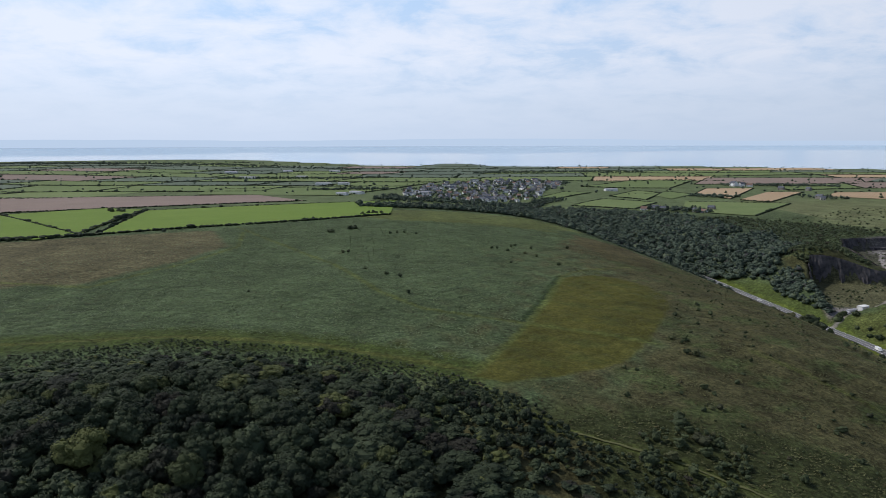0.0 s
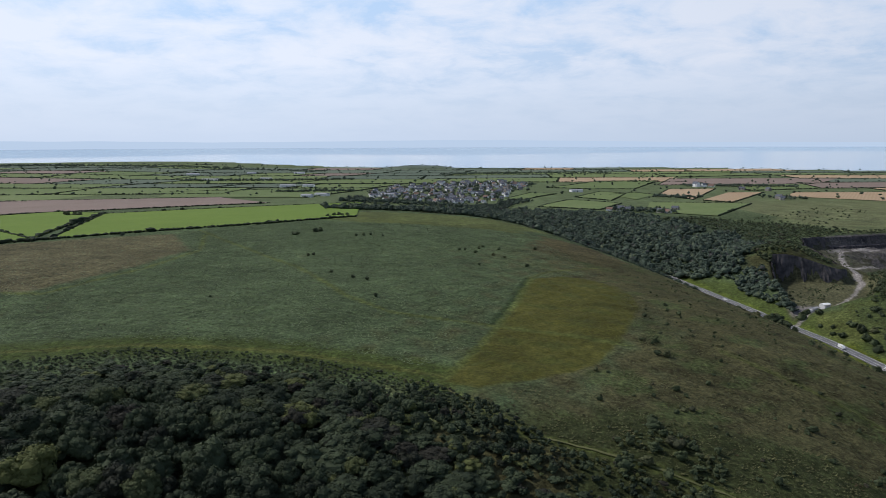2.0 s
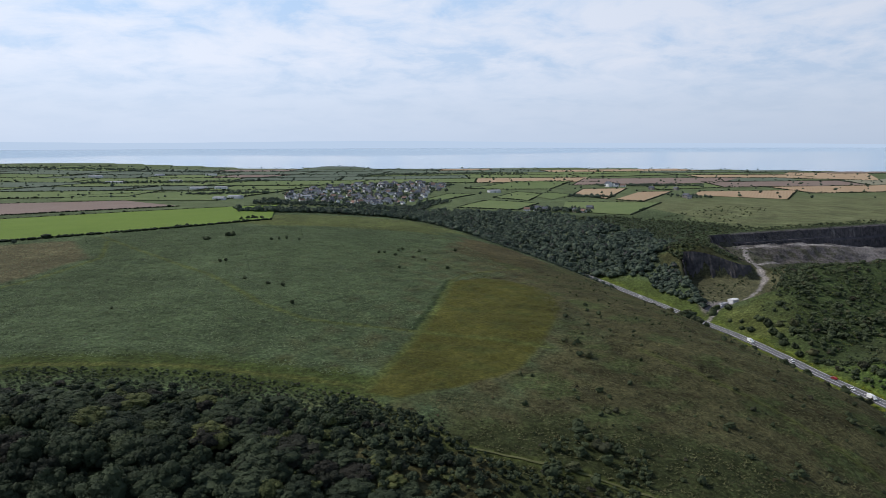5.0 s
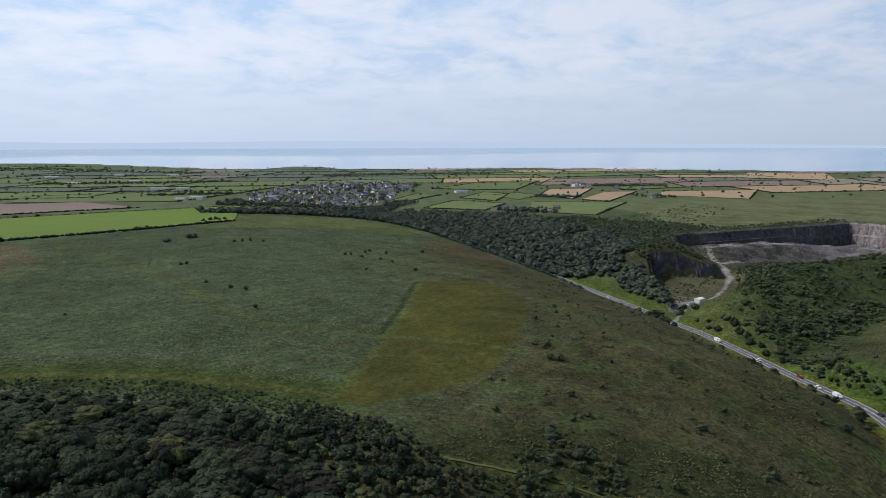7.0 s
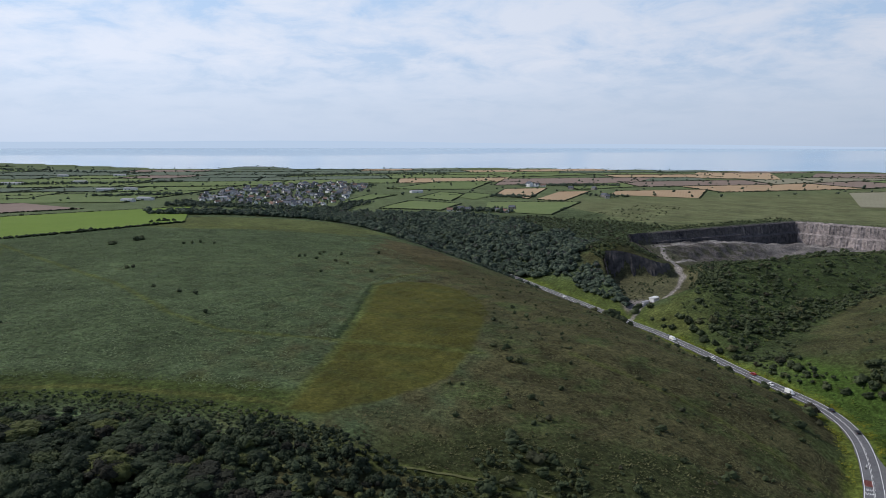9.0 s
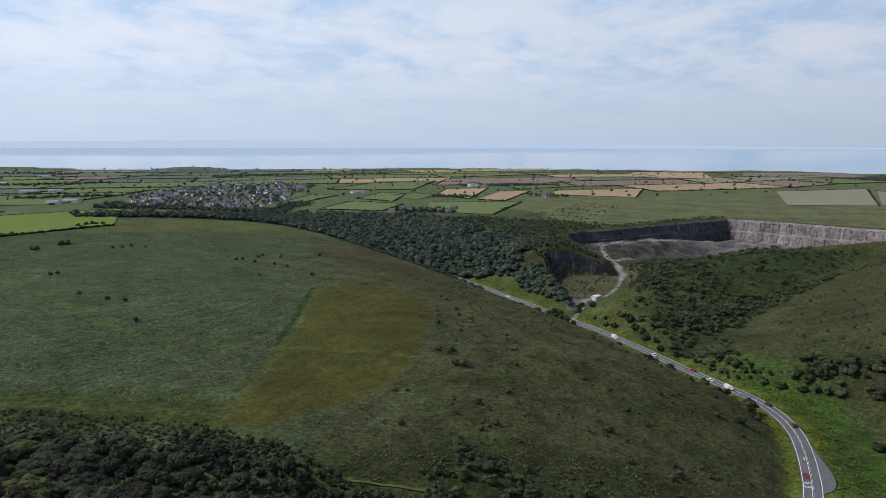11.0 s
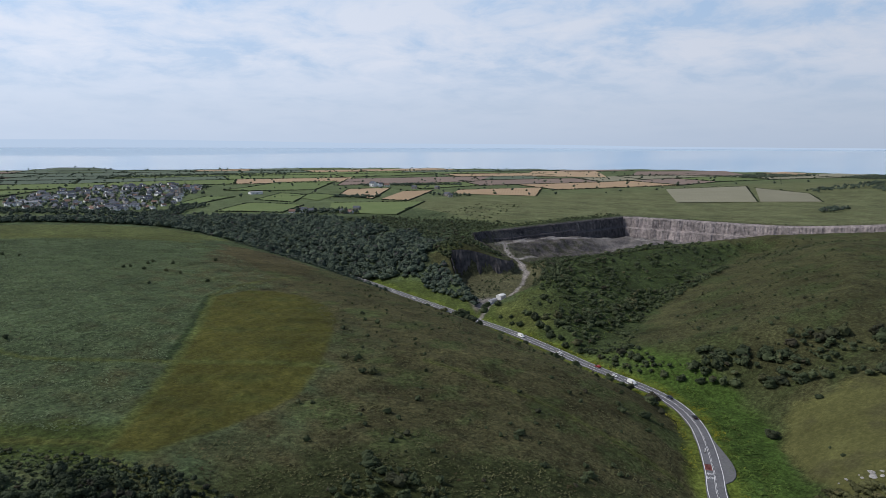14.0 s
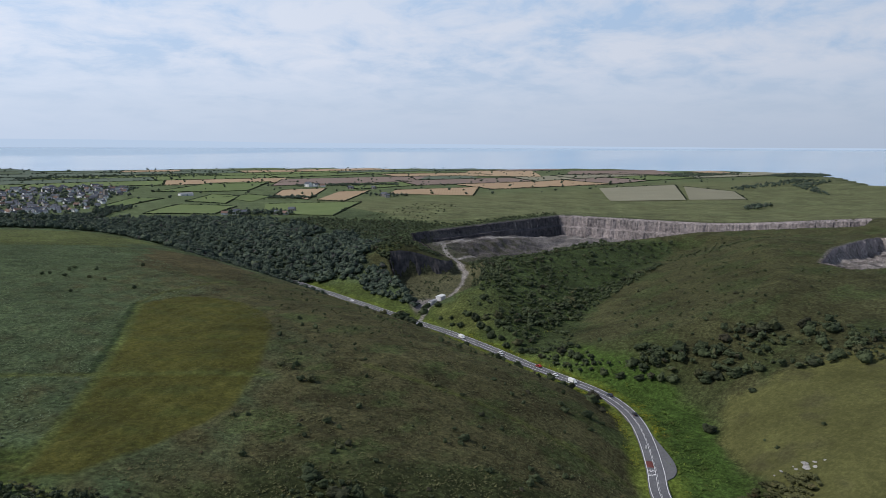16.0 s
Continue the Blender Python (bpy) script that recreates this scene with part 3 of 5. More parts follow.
NEAR_FIELDS = (
    ([(-577, 917), (-501, 1043), (-424, 1010), (-357, 687)], "bright", (0, 1, 3)),
    ([(-417, 658), (-577, 917), (-357, 687), (-380, 650)], "bright", ()),
    ([(-340, 690), (-416, 991), (-86, 1285), (-69, 922)], "bright", (0, 1, 3)),
    ([(-601, 956), (-829, 1322), (-375, 1429), (-245, 1257)], "tilled", (1, 3)),
    ([(542, 1519), (620, 1670), (734, 1670), (563, 1381)], "wheat", (0, 1, 2, 3)),
    ([(572, 1360), (712, 1552), (791, 1549), (607, 1306)], "wheat", (1, 2, 3)),
    ([(779, 1432), (852, 1534), (1085, 1511), (908, 1293)], "wheat", (1, 2)),
    ([(436, 1524), (507, 1578), (530, 1506), (450, 1389)], "green", (0, 1)),
    ([(176, 1400), (266, 1547), (318, 1521), (201, 1362)], "green", (0, 1, 2, 3)),
    ([(232, 1263), (313, 1364), (394, 1298), (317, 1165)], "green", (0, 1, 2, 3)),
    ([(341, 1437), (438, 1615), (482, 1556), (394, 1364)], "green", (0, 1, 2, 3)),
    ([(390, 1150), (457, 1329), (629, 1276), (477, 1074)], "green", (1, 2)),
    ([(1049, 1029), (1311, 1314), (1565, 1284), (1202, 967)], "stubble", (1, 2)),
    ([(1208, 966), (1528, 1228), (1476, 1046), (1317, 909)], "stubble", (1, 2)),
    ([(646, 1818), (777, 2082), (1263, 2030), (1059, 1798)], "tilled", (0, 1, 3)),
    ([(338, 1725), (539, 2003), (710, 1995), (545, 1692)], "green", (0, 1, 2, 3)),
    ([(1353, 1979), (1677, 2383), (1906, 2269), (1541, 1786)], "wheat", (1, 3)),
    ([(1715, 1866), (2055, 2194), (2445, 2086), (2076, 1678)], "tilled", (1, 3)),
    ([(-502, 1447), (-529, 1603), (-75, 1759), (-208, 1416)], "green", (1, 2)),
)
for n, (corners, kind, sides) in enumerate(NEAR_FIELDS):
    field(corners, kind, 1.1)
    around(corners, 10 * n + 1, sides)

# the patchwork beyond, in rows turned a little to the coast
rng = random.Random(5)
seed = 400
v = 1150
while v < 3250:
    deep = rng.uniform(130, 230) * (1 + (v - 1150) / 3000)
    u = -2600
    while u < 2400:
        wide = rng.uniform(170, 420)
        corners = []
        for a, b in ((u, v), (u, v + deep), (u + wide, v + deep), (u + wide, v)):
            b += 0.06 * a
            corners.append((a + 0.28 * (b - 1500) + 25 * math.sin(b * 0.01), b + 30 * math.sin(a * 0.008)))
        mx, my = sum(c[0] for c in corners) / 4, sum(c[1] for c in corners) / 4
        hd = math.degrees(math.atan2(mx, my))
        us, vs = np.meshgrid(np.linspace(0.1, 0.9, 5), np.linspace(0.1, 0.9, 5))
        px = sum(c[0] * w for c, w in zip(corners, ((1 - us) * (1 - vs), (1 - us) * vs, us * vs, us * (1 - vs))))
        py = sum(c[1] * w for c, w in zip(corners, ((1 - us) * (1 - vs), (1 - us) * vs, us * vs, us * (1 - vs))))
        taken = sum((inside(px, py, f) > 0).sum() for f in FIELDS[:len(NEAR_FIELDS)])
        free = taken < 7 and -45 < hd < 70 and math.hypot(mx, my) < (3150 if hd > -15 else 4300)
        free = free and inside(mx, my, [(-120, 1300), (-90, 1750), (60, 2020), (340, 1880), (200, 1330), (40, 1280)]) < -10 and along(mx, my, VALLEY)[0] > 190
        if free and not (mx > 400 and my < 1430):
            pick = rng.random()
            if mx > 500:
                kind = "tilled" if pick < 0.2 else "wheat" if pick < 0.32 else "stubble" if pick < 0.5 else "green" if pick < 0.8 else "dull"
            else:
                # over half of these fields take the haze-tinted pasture colour
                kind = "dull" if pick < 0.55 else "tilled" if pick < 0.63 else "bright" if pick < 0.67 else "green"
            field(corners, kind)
            around(corners, seed, (0, 3) if rng.random() < 0.8 else (0, 1, 2, 3), width=2.8, height=2.4)
        seed += 4
        u += wide
    v += deep

# ---- trees, bushes and undergrowth ----


def scatter(corners, spacing, seed, jitter=0.42):
    """Uneven spots in a polygon."""
    rng = np.random.RandomState(seed)
    xs, ys = [c[0] for c in corners], [c[1] for c in corners]
    x, y = np.meshgrid(np.arange(min(xs), max(xs), spacing), np.arange(min(ys), max(ys), spacing * 0.9))
    x = x + (np.arange(x.shape[0]) % 2)[:, None] * spacing / 2
    x = x.ravel() + rng.uniform(-1, 1, x.size) * spacing * jitter
    y = y.ravel() + rng.uniform(-1, 1, y.size) * spacing * jitter
    keep = inside(x, y, corners) > 0
    return np.stack([x[keep], y[keep]], -1), rng


def trunk_mesh(seed, height, girth):
    """A tapered trunk that forks into limbs."""
    r = random.Random(seed)
    bm = bmesh.new()

    def limb(a, b, ra, rb):
        d = (b - a)
        m = Matrix.Translation((a + b) / 2) @ d.to_track_quat("Z", "Y").to_matrix().to_4x4()
        bmesh.ops.create_cone(bm, cap_ends=False, segments=7, radius1=ra, radius2=rb, depth=d.length, matrix=m)

    fork = Vector((r.uniform(-0.3, 0.3), r.uniform(-0.3, 0.3), height * 0.34))
    limb(Vector((0, 0, -0.8)), fork, girth, girth * 0.75)
    for k in range(4):
        a = k * 1.57 + r.uniform(-0.4, 0.4)
        limb(fork, Vector((math.cos(a) * height * 0.2, math.sin(a) * height * 0.2, height * r.uniform(0.55, 0.7))), girth * 0.6, girth * 0.22)
    return bm


def tree(seed, width, height, count):
    root = new("tree")
    root.location = (0, 0, -500)
    part("trunk", trunk_mesh(seed, height, 0.26), BARK, root)
    v, f = dome(seed, width, height, 34, count, 0.30)
    top = new("crown", sheet("crown", v, f, LEAF))
    top.parent = root
    return tagged(root, "broadleaf tree with a dense dark green crown", "tree", group="trees of the near wood")


spots, rng = scatter(WOOD_EDGE, 7.4, 21, 0.48)
hd = np.degrees(np.arctan2(spots[:, 0], spots[:, 1]))
spots = spots[(spots[:, 1] > 150) & (hd > -41)]
spots = spots[np.argsort(np.abs(spots[:, 1] - 235) + 0.35 * np.abs(spots[:, 0] + 50))]
kinds = [tree(70 + k, 9.6 + 0.8 * (k % 4), 8.0 + 0.7 * (k % 5), 3000 + 120 * k) for k in range(8)]
edge = inside(spots[:, 0], spots[:, 1], WOOD_EDGE)
spots, edge = spots[edge > 9], edge[edge > 9]
for n, (x, y) in enumerate(spots[:290]):
    # low and thin at the wood's upper edge, full grown inside
    s = (0.55 + 0.95 * rng.uniform(0, 1) ** 1.6) * (0.45 + 0.55 * smooth(8, 45, edge[n]))
    tall = min(s * rng.uniform(0.8, 1.1), (0.5 + 0.115 * edge[n]) / 9.0)
    m = pose(x, y, up(x, y, -0.3), rng.uniform(-5, 5), rng.uniform(-5, 5), rng.uniform(0, 360)) @ Matrix.Diagonal((s, s, tall, 1))
    copy_thing(kinds[rng.randint(8)], m)
for k in kinds:
    for o in (*k.children_recursive, k):
        bpy.data.objects.remove(o)


def thicket(name, spots, rng, shapes, low, high, mat, label, category, squash=(0.8, 1.1), sink=0.0, cap=None):
    """Plants too many to count, as one mesh of stuff; cap: the tallest each may stand."""
    pieces = []
    which = rng.randint(0, len(shapes), len(spots))
    for k, shape in enumerate(shapes):
        p = spots[which == k]
        if len(p) == 0:
            continue
        s = rng.uniform(low, high, len(p)) * rng.uniform(0.85, 1.15, len(p))
        tall = s * rng.uniform(*squash, len(p))
        if cap is not None:
            limit = cap[which == k]
            s, tall = np.minimum(s, 2.2 * limit), np.minimum(tall, limit)
        size = np.stack([s, s, tall], -1)
        z = ground(p[:, 0], p[:, 1]) - sink * s
        pieces.append(repeat(shape, np.column_stack([p, z]), size, rng.uniform(0, 6.28, len(p))))
    v, f = joined(*pieces)
    return tagged(new(name, sheet(name, v, f, mat)), label, category, kind="stuff")


MID = [dome(200 + k, 1.0, 0.9, 9, 90, 0.06) for k in range(5)]
NEAR = [dome(250 + k, 1.0, 0.9, 18, 700, 0.034) for k in range(5)]
SMALL = [crown(300 + k, 1.0, 0.9, 5, 1, 50, 0.09) for k in range(5)]
TINY = [crown(400 + k, 1.0, 0.8, 3, 1, 14, 0.14) for k in range(4)]
rest = spots[290:]
thicket("woodland", rest, rng, NEAR, 7.0, 13.0, LEAF_MASS, "dense dark green broadleaf wood on the slope", "woodland", (0.7, 1.0), 0.0, 0.6 + 0.11 * edge[290:])
fringe, rng = scatter([(-260, 272), (-184, 292), (-123, 316), (-58, 308), (-25, 294), (8, 274), (30, 252), (20, 236), (-30, 268), (-60, 284), (-123, 292), (-184, 264), (-260, 250)], 2.3, 31, 0.5)
thicket("scrub", fringe, rng, SMALL, 0.6, 2.1, SHRUB_MASS, "low dark brambles along the edge of the wood", "scrub", (0.5, 0.9))
fringe, rng = scatter([(8, 271), (30, 250), (45, 228), (70, 212), (100, 185), (80, 172), (50, 198), (15, 228), (-5, 255)], 3.4, 32)
thicket("scrub", fringe, rng, SMALL, 1.2, 3.4, LEAF_MASS, "tall scrub where the wood thins out", "scrub")
fringe, rng = scatter([(64, 210), (68, 232), (88, 240), (102, 228), (98, 200), (80, 196)], 3.0, 33)
thicket("scrub", fringe[waves(fringe[:, 0], fringe[:, 1], 20, 34) < 0.0], rng, SMALL, 1.0, 3.0, SHRUB_MASS, "dark thorn thicket on the lower slope", "scrub")

more, rng = scatter([(-40, 262), (6, 264), (26, 240), (48, 212), (20, 190), (-25, 215)], 5.4, 35)
thicket("woodland", more, rng, NEAR, 2.6, 5.2, LEAF_MASS, "young trees closing the edge of the wood", "woodland")

# the wooded valley between the hill and the village
belts = (
    ([(190, 840), (130, 1010), (-20, 1070), (-130, 1085), (-130, 1110), (100, 1150), (130, 1260), (200, 1230), (300, 1100), (360, 1010), (390, 900), (380, 800), (380, 730), (345, 690), (300, 640), (262, 700), (240, 780)], 7.0, 41, 5.0, 12.5, MID),
    ([(298, 530), (290, 600), (300, 640), (330, 650), (318, 600), (308, 545)], 5.0, 42, 4.0, 7.5, MID),
    ([(225, 640), (200, 760), (170, 850), (190, 860), (240, 780), (262, 690), (262, 610)], 6.0, 43, 2.5, 5.5, SMALL),
)
for corners, step, sd, low, high, shapes in belts:
    p, r = scatter(corners, step, sd)
    w = waves(p[:, 0], p[:, 1], 90, 77) + 0.35 * waves(p[:, 0], p[:, 1], 30, 78)
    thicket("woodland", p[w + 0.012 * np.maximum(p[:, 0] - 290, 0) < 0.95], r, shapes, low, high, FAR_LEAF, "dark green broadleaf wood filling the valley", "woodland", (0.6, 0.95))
scrubs = (
    ([(434, 705), (445, 770), (470, 812), (505, 800), (480, 740), (455, 700)], 6.5, 45, 0.9, 3.0, 0.2),
    ([(425, 790), (450, 846), (555, 872), (784, 922), (786, 902), (557, 852), (465, 834), (440, 790)], 5.0, 44, 1.4, 4.2, 0.35),
    ([(345, 520), (372, 560), (400, 592), (432, 640), (455, 640), (440, 600), (400, 550), (365, 510)], 4.0, 47, 2.4, 6.0, 0.6),
    ([(322, 556), (350, 578), (396, 618), (408, 634), (385, 626), (350, 596), (326, 570)], 5.0, 46, 1.0, 2.8, 0.3),
    (THORN_SLOPE, 4.4, 50, 0.6, 2.2, -0.1),
    ([(318, 498), (312, 450), (306, 420), (303, 380), (330, 385), (400, 440), (440, 500), (380, 500), (345, 500)], 6.4, 49, 1.6, 6.4, -0.05),
    ([(300, 437), (352, 429), (450, 461), (560, 500), (570, 516), (440, 482), (350, 452)], 5.0, 48, 2.5, 6.0, 0.6),
    ([(370, 720), (380, 800), (390, 900), (360, 1010), (430, 1060), (560, 900), (560, 860), (460, 835), (425, 780), (420, 720)], 5.6, 51, 1.4, 6.0, 0.35),
    ([(310, 400), (400, 448), (500, 500), (610, 552), (700, 600), (610, 645), (490, 655), (440, 600), (405, 560), (360, 500), (320, 440)], 7.4, 52, 1.2, 6.6, -0.1),
    ([(338, 650), (330, 690), (350, 730), (430, 800), (435, 770), (425, 690), (400, 652), (370, 665)], 5.0, 53, 2.5, 6.0, 0.8),
    ([(395, 556), (420, 612), (440, 655), (462, 650), (450, 600), (420, 560)], 5.0, 66, 3.5, 6.5, 9),
    ([(355, 508), (395, 556), (430, 600), (470, 600), (430, 500), (370, 470)], 6.6, 68, 1.4, 5.2, 0.3),
    ([(338, 498), (352, 514), (394, 562), (425, 615), (442, 602), (405, 545), (365, 492)], 4.6, 69, 2.2, 5.6, 0.9),
    ([(300, 540), (316, 596), (338, 632), (372, 622), (350, 580), (330, 552)], 7.5, 70, 1.2, 3.4, 0.3),
    ([(500, 740), (520, 790), (640, 810), (700, 770), (620, 735)], 9.0, 67, 0.8, 2.2, 0.1),
    ([(420, 560), (440, 610), (470, 640), (560, 640), (620, 630), (600, 600), (500, 590)], 5.4, 59, 3.0, 6.0, 9),
    ([(430, 772), (462, 830), (557, 850), (780, 900), (784, 889), (557, 841), (470, 824), (440, 772)], 4.0, 54, 1.6, 3.8, 9),
    ([(786, 886), (800, 890), (985, 505), (968, 500)], 9.0, 55, 1.2, 2.6, 9),
    ([(312, 330), (320, 385), (300, 400), (296, 350)], 4.6, 56, 2.0, 5.0, 9),
    ([(306, 335), (318, 302), (330, 275), (350, 258), (372, 212), (420, 230), (415, 275), (385, 300), (350, 315), (330, 335)], 6.0, 60, 1.5, 7.5, 0.25),
    ([(330, 335), (385, 300), (480, 330), (560, 420), (480, 450), (400, 420)], 12.0, 65, 1.0, 4.0, -0.1),
    ([(420, 860), (520, 1050), (700, 1180), (780, 1150), (600, 960), (480, 820)], 15.0, 57, 2.0, 5.0, 0.2),
    ([(700, 450), (760, 560), (690, 590), (560, 500)], 10.0, 58, 1.5, 3.5, 0.3),
)
for corners, step, sd, low, high, limit in scrubs:
    p, r = scatter(corners, step, sd)
    w = waves(p[:, 0], p[:, 1], 26 if sd < 53 else 40, sd) + (0.5 * waves(p[:, 0], p[:, 1], 11, sd + 5) if sd < 53 else 0)
    thicket("scrub", p[w < limit], r, TINY if sd in (50, 51, 54, 55, 57, 58, 65, 67) else SMALL, low, high, SHRUB_MASS, "dark green thorn scrub on the rough slope", "scrub", (0.6, 0.95))

# single bushes that can be told apart
BUSH = [dome(500 + k, 1.0, 0.85, 14, 700, 0.034) for k in range(4)]
BUSH_MESH = [sheet("bush", *b, SHRUB) for b in BUSH]
rng = np.random.RandomState(8)


def bush(x, y, size, label="dark green thorn bush on the open hillside", group="bushes on the hill"):
    m = pose(x, y, up(x, y, -0.12 * size), 0, 0, rng.uniform(0, 360)) @ Matrix.Diagonal((size * rng.uniform(0.8, 1.35), size * rng.uniform(0.7, 1.1), size * rng.uniform(0.7, 1.05), 1))
    ob = new("bush", BUSH_MESH[rng.randint(4)])
    ob.matrix_world = m
    return tagged(ob, label, "bush", group=group)


for x, y, s in ((-115, 718, 6), (-98, 748, 7), (-94, 750, 6), (-53, 704, 4), (-46, 706, 4), (-39, 712, 4), (-27, 702, 3), (-84, 588, 4), (-80, 590, 3.4), (-56, 503, 3.4), (-39, 480, 4), (-29, 471, 3), (-21, 421, 3.2),
                (-119, 423, 1.8), (48, 619, 3.5), (61, 629, 4), (70, 593, 3.5), (53, 543, 3), (78, 581, 3.5), (90, 543, 4), (43, 618, 3), (79, 627, 4), (114, 642, 3.5), (66, 640, 3), (56, 606, 3)):
    bush(x, y, s)
for x, y, s in ((-106, 922, 6), (-93, 942, 7), (-82, 942, 6), (-99, 935, 6), (-88, 938, 5), (-455, 968, 9), (-448, 974, 10), (-441, 970, 9), (-460, 976, 8)):
    bush(x, y, s, "dense dark green bush beside the grass field", "bushes by the fields")
for x, y, s in ((130, 386, 3.4), (155, 421, 3.2), (150, 405, 3.2), (154, 397, 3.4), (113, 340, 3), (119, 337, 3.4), (118, 318, 4.2), (114, 320, 3.2), (137, 370, 2.2), (72, 228, 5), (86, 235, 4), (74, 217, 5), (87, 221, 5),
                (66, 214, 5.5), (86, 201, 4), (116, 213, 4), (149, 254, 3), (143, 256, 2.6), (71, 261, 3), (107, 278, 3), (98, 254, 2.6), (109, 272, 2.4), (183, 239, 2.6), (80, 226, 5.5), (93, 228, 4), (79, 210, 4.6), (99, 216, 3.4),
                (170, 304, 3.6), (153, 258, 4.4), (83, 292, 2.4), (84, 240, 5), (163, 229, 4.2), (228, 283, 5), (241, 281, 5), (150, 336, 2.4), (85, 243, 6), (88, 228, 6), (106, 259, 3), (78, 294, 2.4), (232, 290, 3.4), (247, 277, 3), (158, 226, 3.4), (167, 236, 3)):
    bush(x, y, s)
for x, y, s in ((228, 387, 4), (233, 376, 4), (258, 372, 5), (265, 362, 5), (276, 345, 6), (278, 338, 6), (277, 330, 5), (271, 307, 9), (266, 303, 7), (274, 313, 6), (262, 292, 4), (266, 498, 16), (269, 508, 13), (268, 489, 12), (273, 484, 7), (296, 516, 10), (303, 523, 8), (307, 513, 6), (276, 478, 4), (274, 455, 4), (277, 430, 5), (275, 400, 4.5), (272, 385, 5), (273, 540, 5), (268, 560, 5)):
    bush(x, y, s, "rounded green bush at the roadside", "roadside bushes")
for x, y, s in ((319, 323, 7), (326, 313, 9), (333, 316, 8), (341, 309, 9), (351, 301, 10), (354, 292, 9), (346, 296, 8), (379, 288, 10), (386, 286, 9), (392, 282, 10), (395, 263, 10), (339, 270, 8), (321, 296, 8), (373, 235, 9), (372, 221, 9), (329, 281, 8), (331, 287, 8),
                (334, 278, 9), (330, 360, 4), (293, 252, 7), (328, 253, 4), (318, 302, 7), (312, 312, 6), (308, 322, 6), (305, 332, 6), (336, 303, 7), (365, 295, 8), (402, 270, 9), (405, 255, 9), (385, 250, 8), (380, 228, 8), (360, 240, 7), (347, 262, 6), (310, 420, 5), (312, 442, 7), (313, 457, 6), (318, 448, 7), (348, 475, 5), (399, 492, 5), (321, 422, 5), (298, 494, 5), (297, 477, 4), (302, 486, 5),
                (305, 452, 8), (300, 434, 7), (299, 470, 6), (298, 414, 6), (309, 464, 9), (300, 381, 5), (310, 476, 7), (308, 371, 7), (308, 357, 7), (298, 398, 5), (304, 443, 6), (303, 408, 7), (302, 424, 6)):
    bush(x, y, s, "full dark green bush at the foot of the slope", "bushes below the far hill")
for x, y, s in ((285, 213, 2.6), (290, 222, 1.6), (306, 205, 2.2)):
    bush(x, y, s, "brownish thorn bush on the pale meadow", "bushes on the meadow")
dots, r = scatter([(50, 235), (110, 300), (120, 360), (150, 440), (170, 560), (240, 560), (262, 420), (262, 330), (245, 275), (200, 225), (150, 190), (110, 190)], 10.5, 61, 0.49)
dots = dots[waves(dots[:, 0], dots[:, 1], 45, 63) < 0.1]
for x, y in dots[:125]:
    bush(x, y, 0.8 + 2.4 * r.uniform(0, 1) ** 2.5, "small dark gorse bush on the brown slope", "gorse on the slope")
thicket("gorse", dots[125:], r, SMALL, 0.7, 2.4, SHRUB_MASS, "small dark gorse bushes over the brown slope", "gorse")
dots, r = scatter([(310, 330), (450, 440), (640, 500), (640, 380), (420, 260), (345, 250)], 19, 64, 0.49)
thicket("scrub", dots, r, SMALL, 0.9, 2.6, SHRUB_MASS, "scattered gorse over the brown hill", "scrub")

# trodden paths through the turf
PATH_GRASS = surface("trodden pale grass", (0.075, 0.085, 0.032), (0.115, 0.115, 0.05), 1.5, 0.95, 0.05)


def path(points, width, seed):
    p = np.array([q[:2] for q in points], float)
    fine = []
    for a, b in zip(p, p[1:]):
        count = max(2, int(np.linalg.norm(b - a) / 2.5))
        fine += [a + (b - a) * s for s in np.linspace(0, 1, count, endpoint=False)]
    fine = np.array(fine + [p[-1]])
    d = np.gradient(fine, axis=0)
    d /= np.linalg.norm(d, axis=1)[:, None]
    side = np.stack([d[:, 1], -d[:, 0]], -1)
    fine = fine + side * (0.3 * waves(fine[:, 0], fine[:, 1], 25, seed))[:, None]
    w = width * (0.75 + 0.25 * waves(fine[:, 0], fine[:, 1], 12, seed + 1))[:, None]
    v = np.concatenate([fine - side * w / 2, fine + side * w / 2])
    z = ground(v[:, 0], v[:, 1]) + 0.45 * waves(v[:, 0], v[:, 1], 14, 11) + 0.25 * waves(v[:, 0], v[:, 1], 7, 12) + 0.35
    n = len(fine)
    k = np.arange(n - 1)
    me = sheet("path", np.column_stack([v, z]), np.stack([k, k + n, k + n + 1, k + 1], -1), PATH_GRASS, True)
    tagged(new("path", me), "narrow trodden path through the rough turf", "path", kind="structure")


for n, line in enumerate(TRODDEN[4:]):
    path(line, (1.3, 0.9, 1.1)[n % 3], 140 + 3 * n)

# bracken, heath and lush growth: tufts of a few fronds
r0 = np.random.RandomState(3)


def tuft(seed, blades):
    r = np.random.RandomState(seed)
    v, f = [], []
    for k in range(blades):
        a = 6.28 * k / blades + r.uniform(-0.4, 0.4)
        c, s = math.cos(a), math.sin(a)
        o = r.uniform(0.7, 1.1)
        v += [(-0.3 * s - 0.15 * c, 0.3 * c - 0.15 * s, 0.15), (0.3 * s - 0.15 * c, -0.3 * c - 0.15 * s, 0.15), (c * o * 0.8, s * o * 0.8, r.uniform(0.0, 0.85))]
        f.append((3 * k, 3 * k + 1, 3 * k + 2))
    return np.array(v), np.array(f)


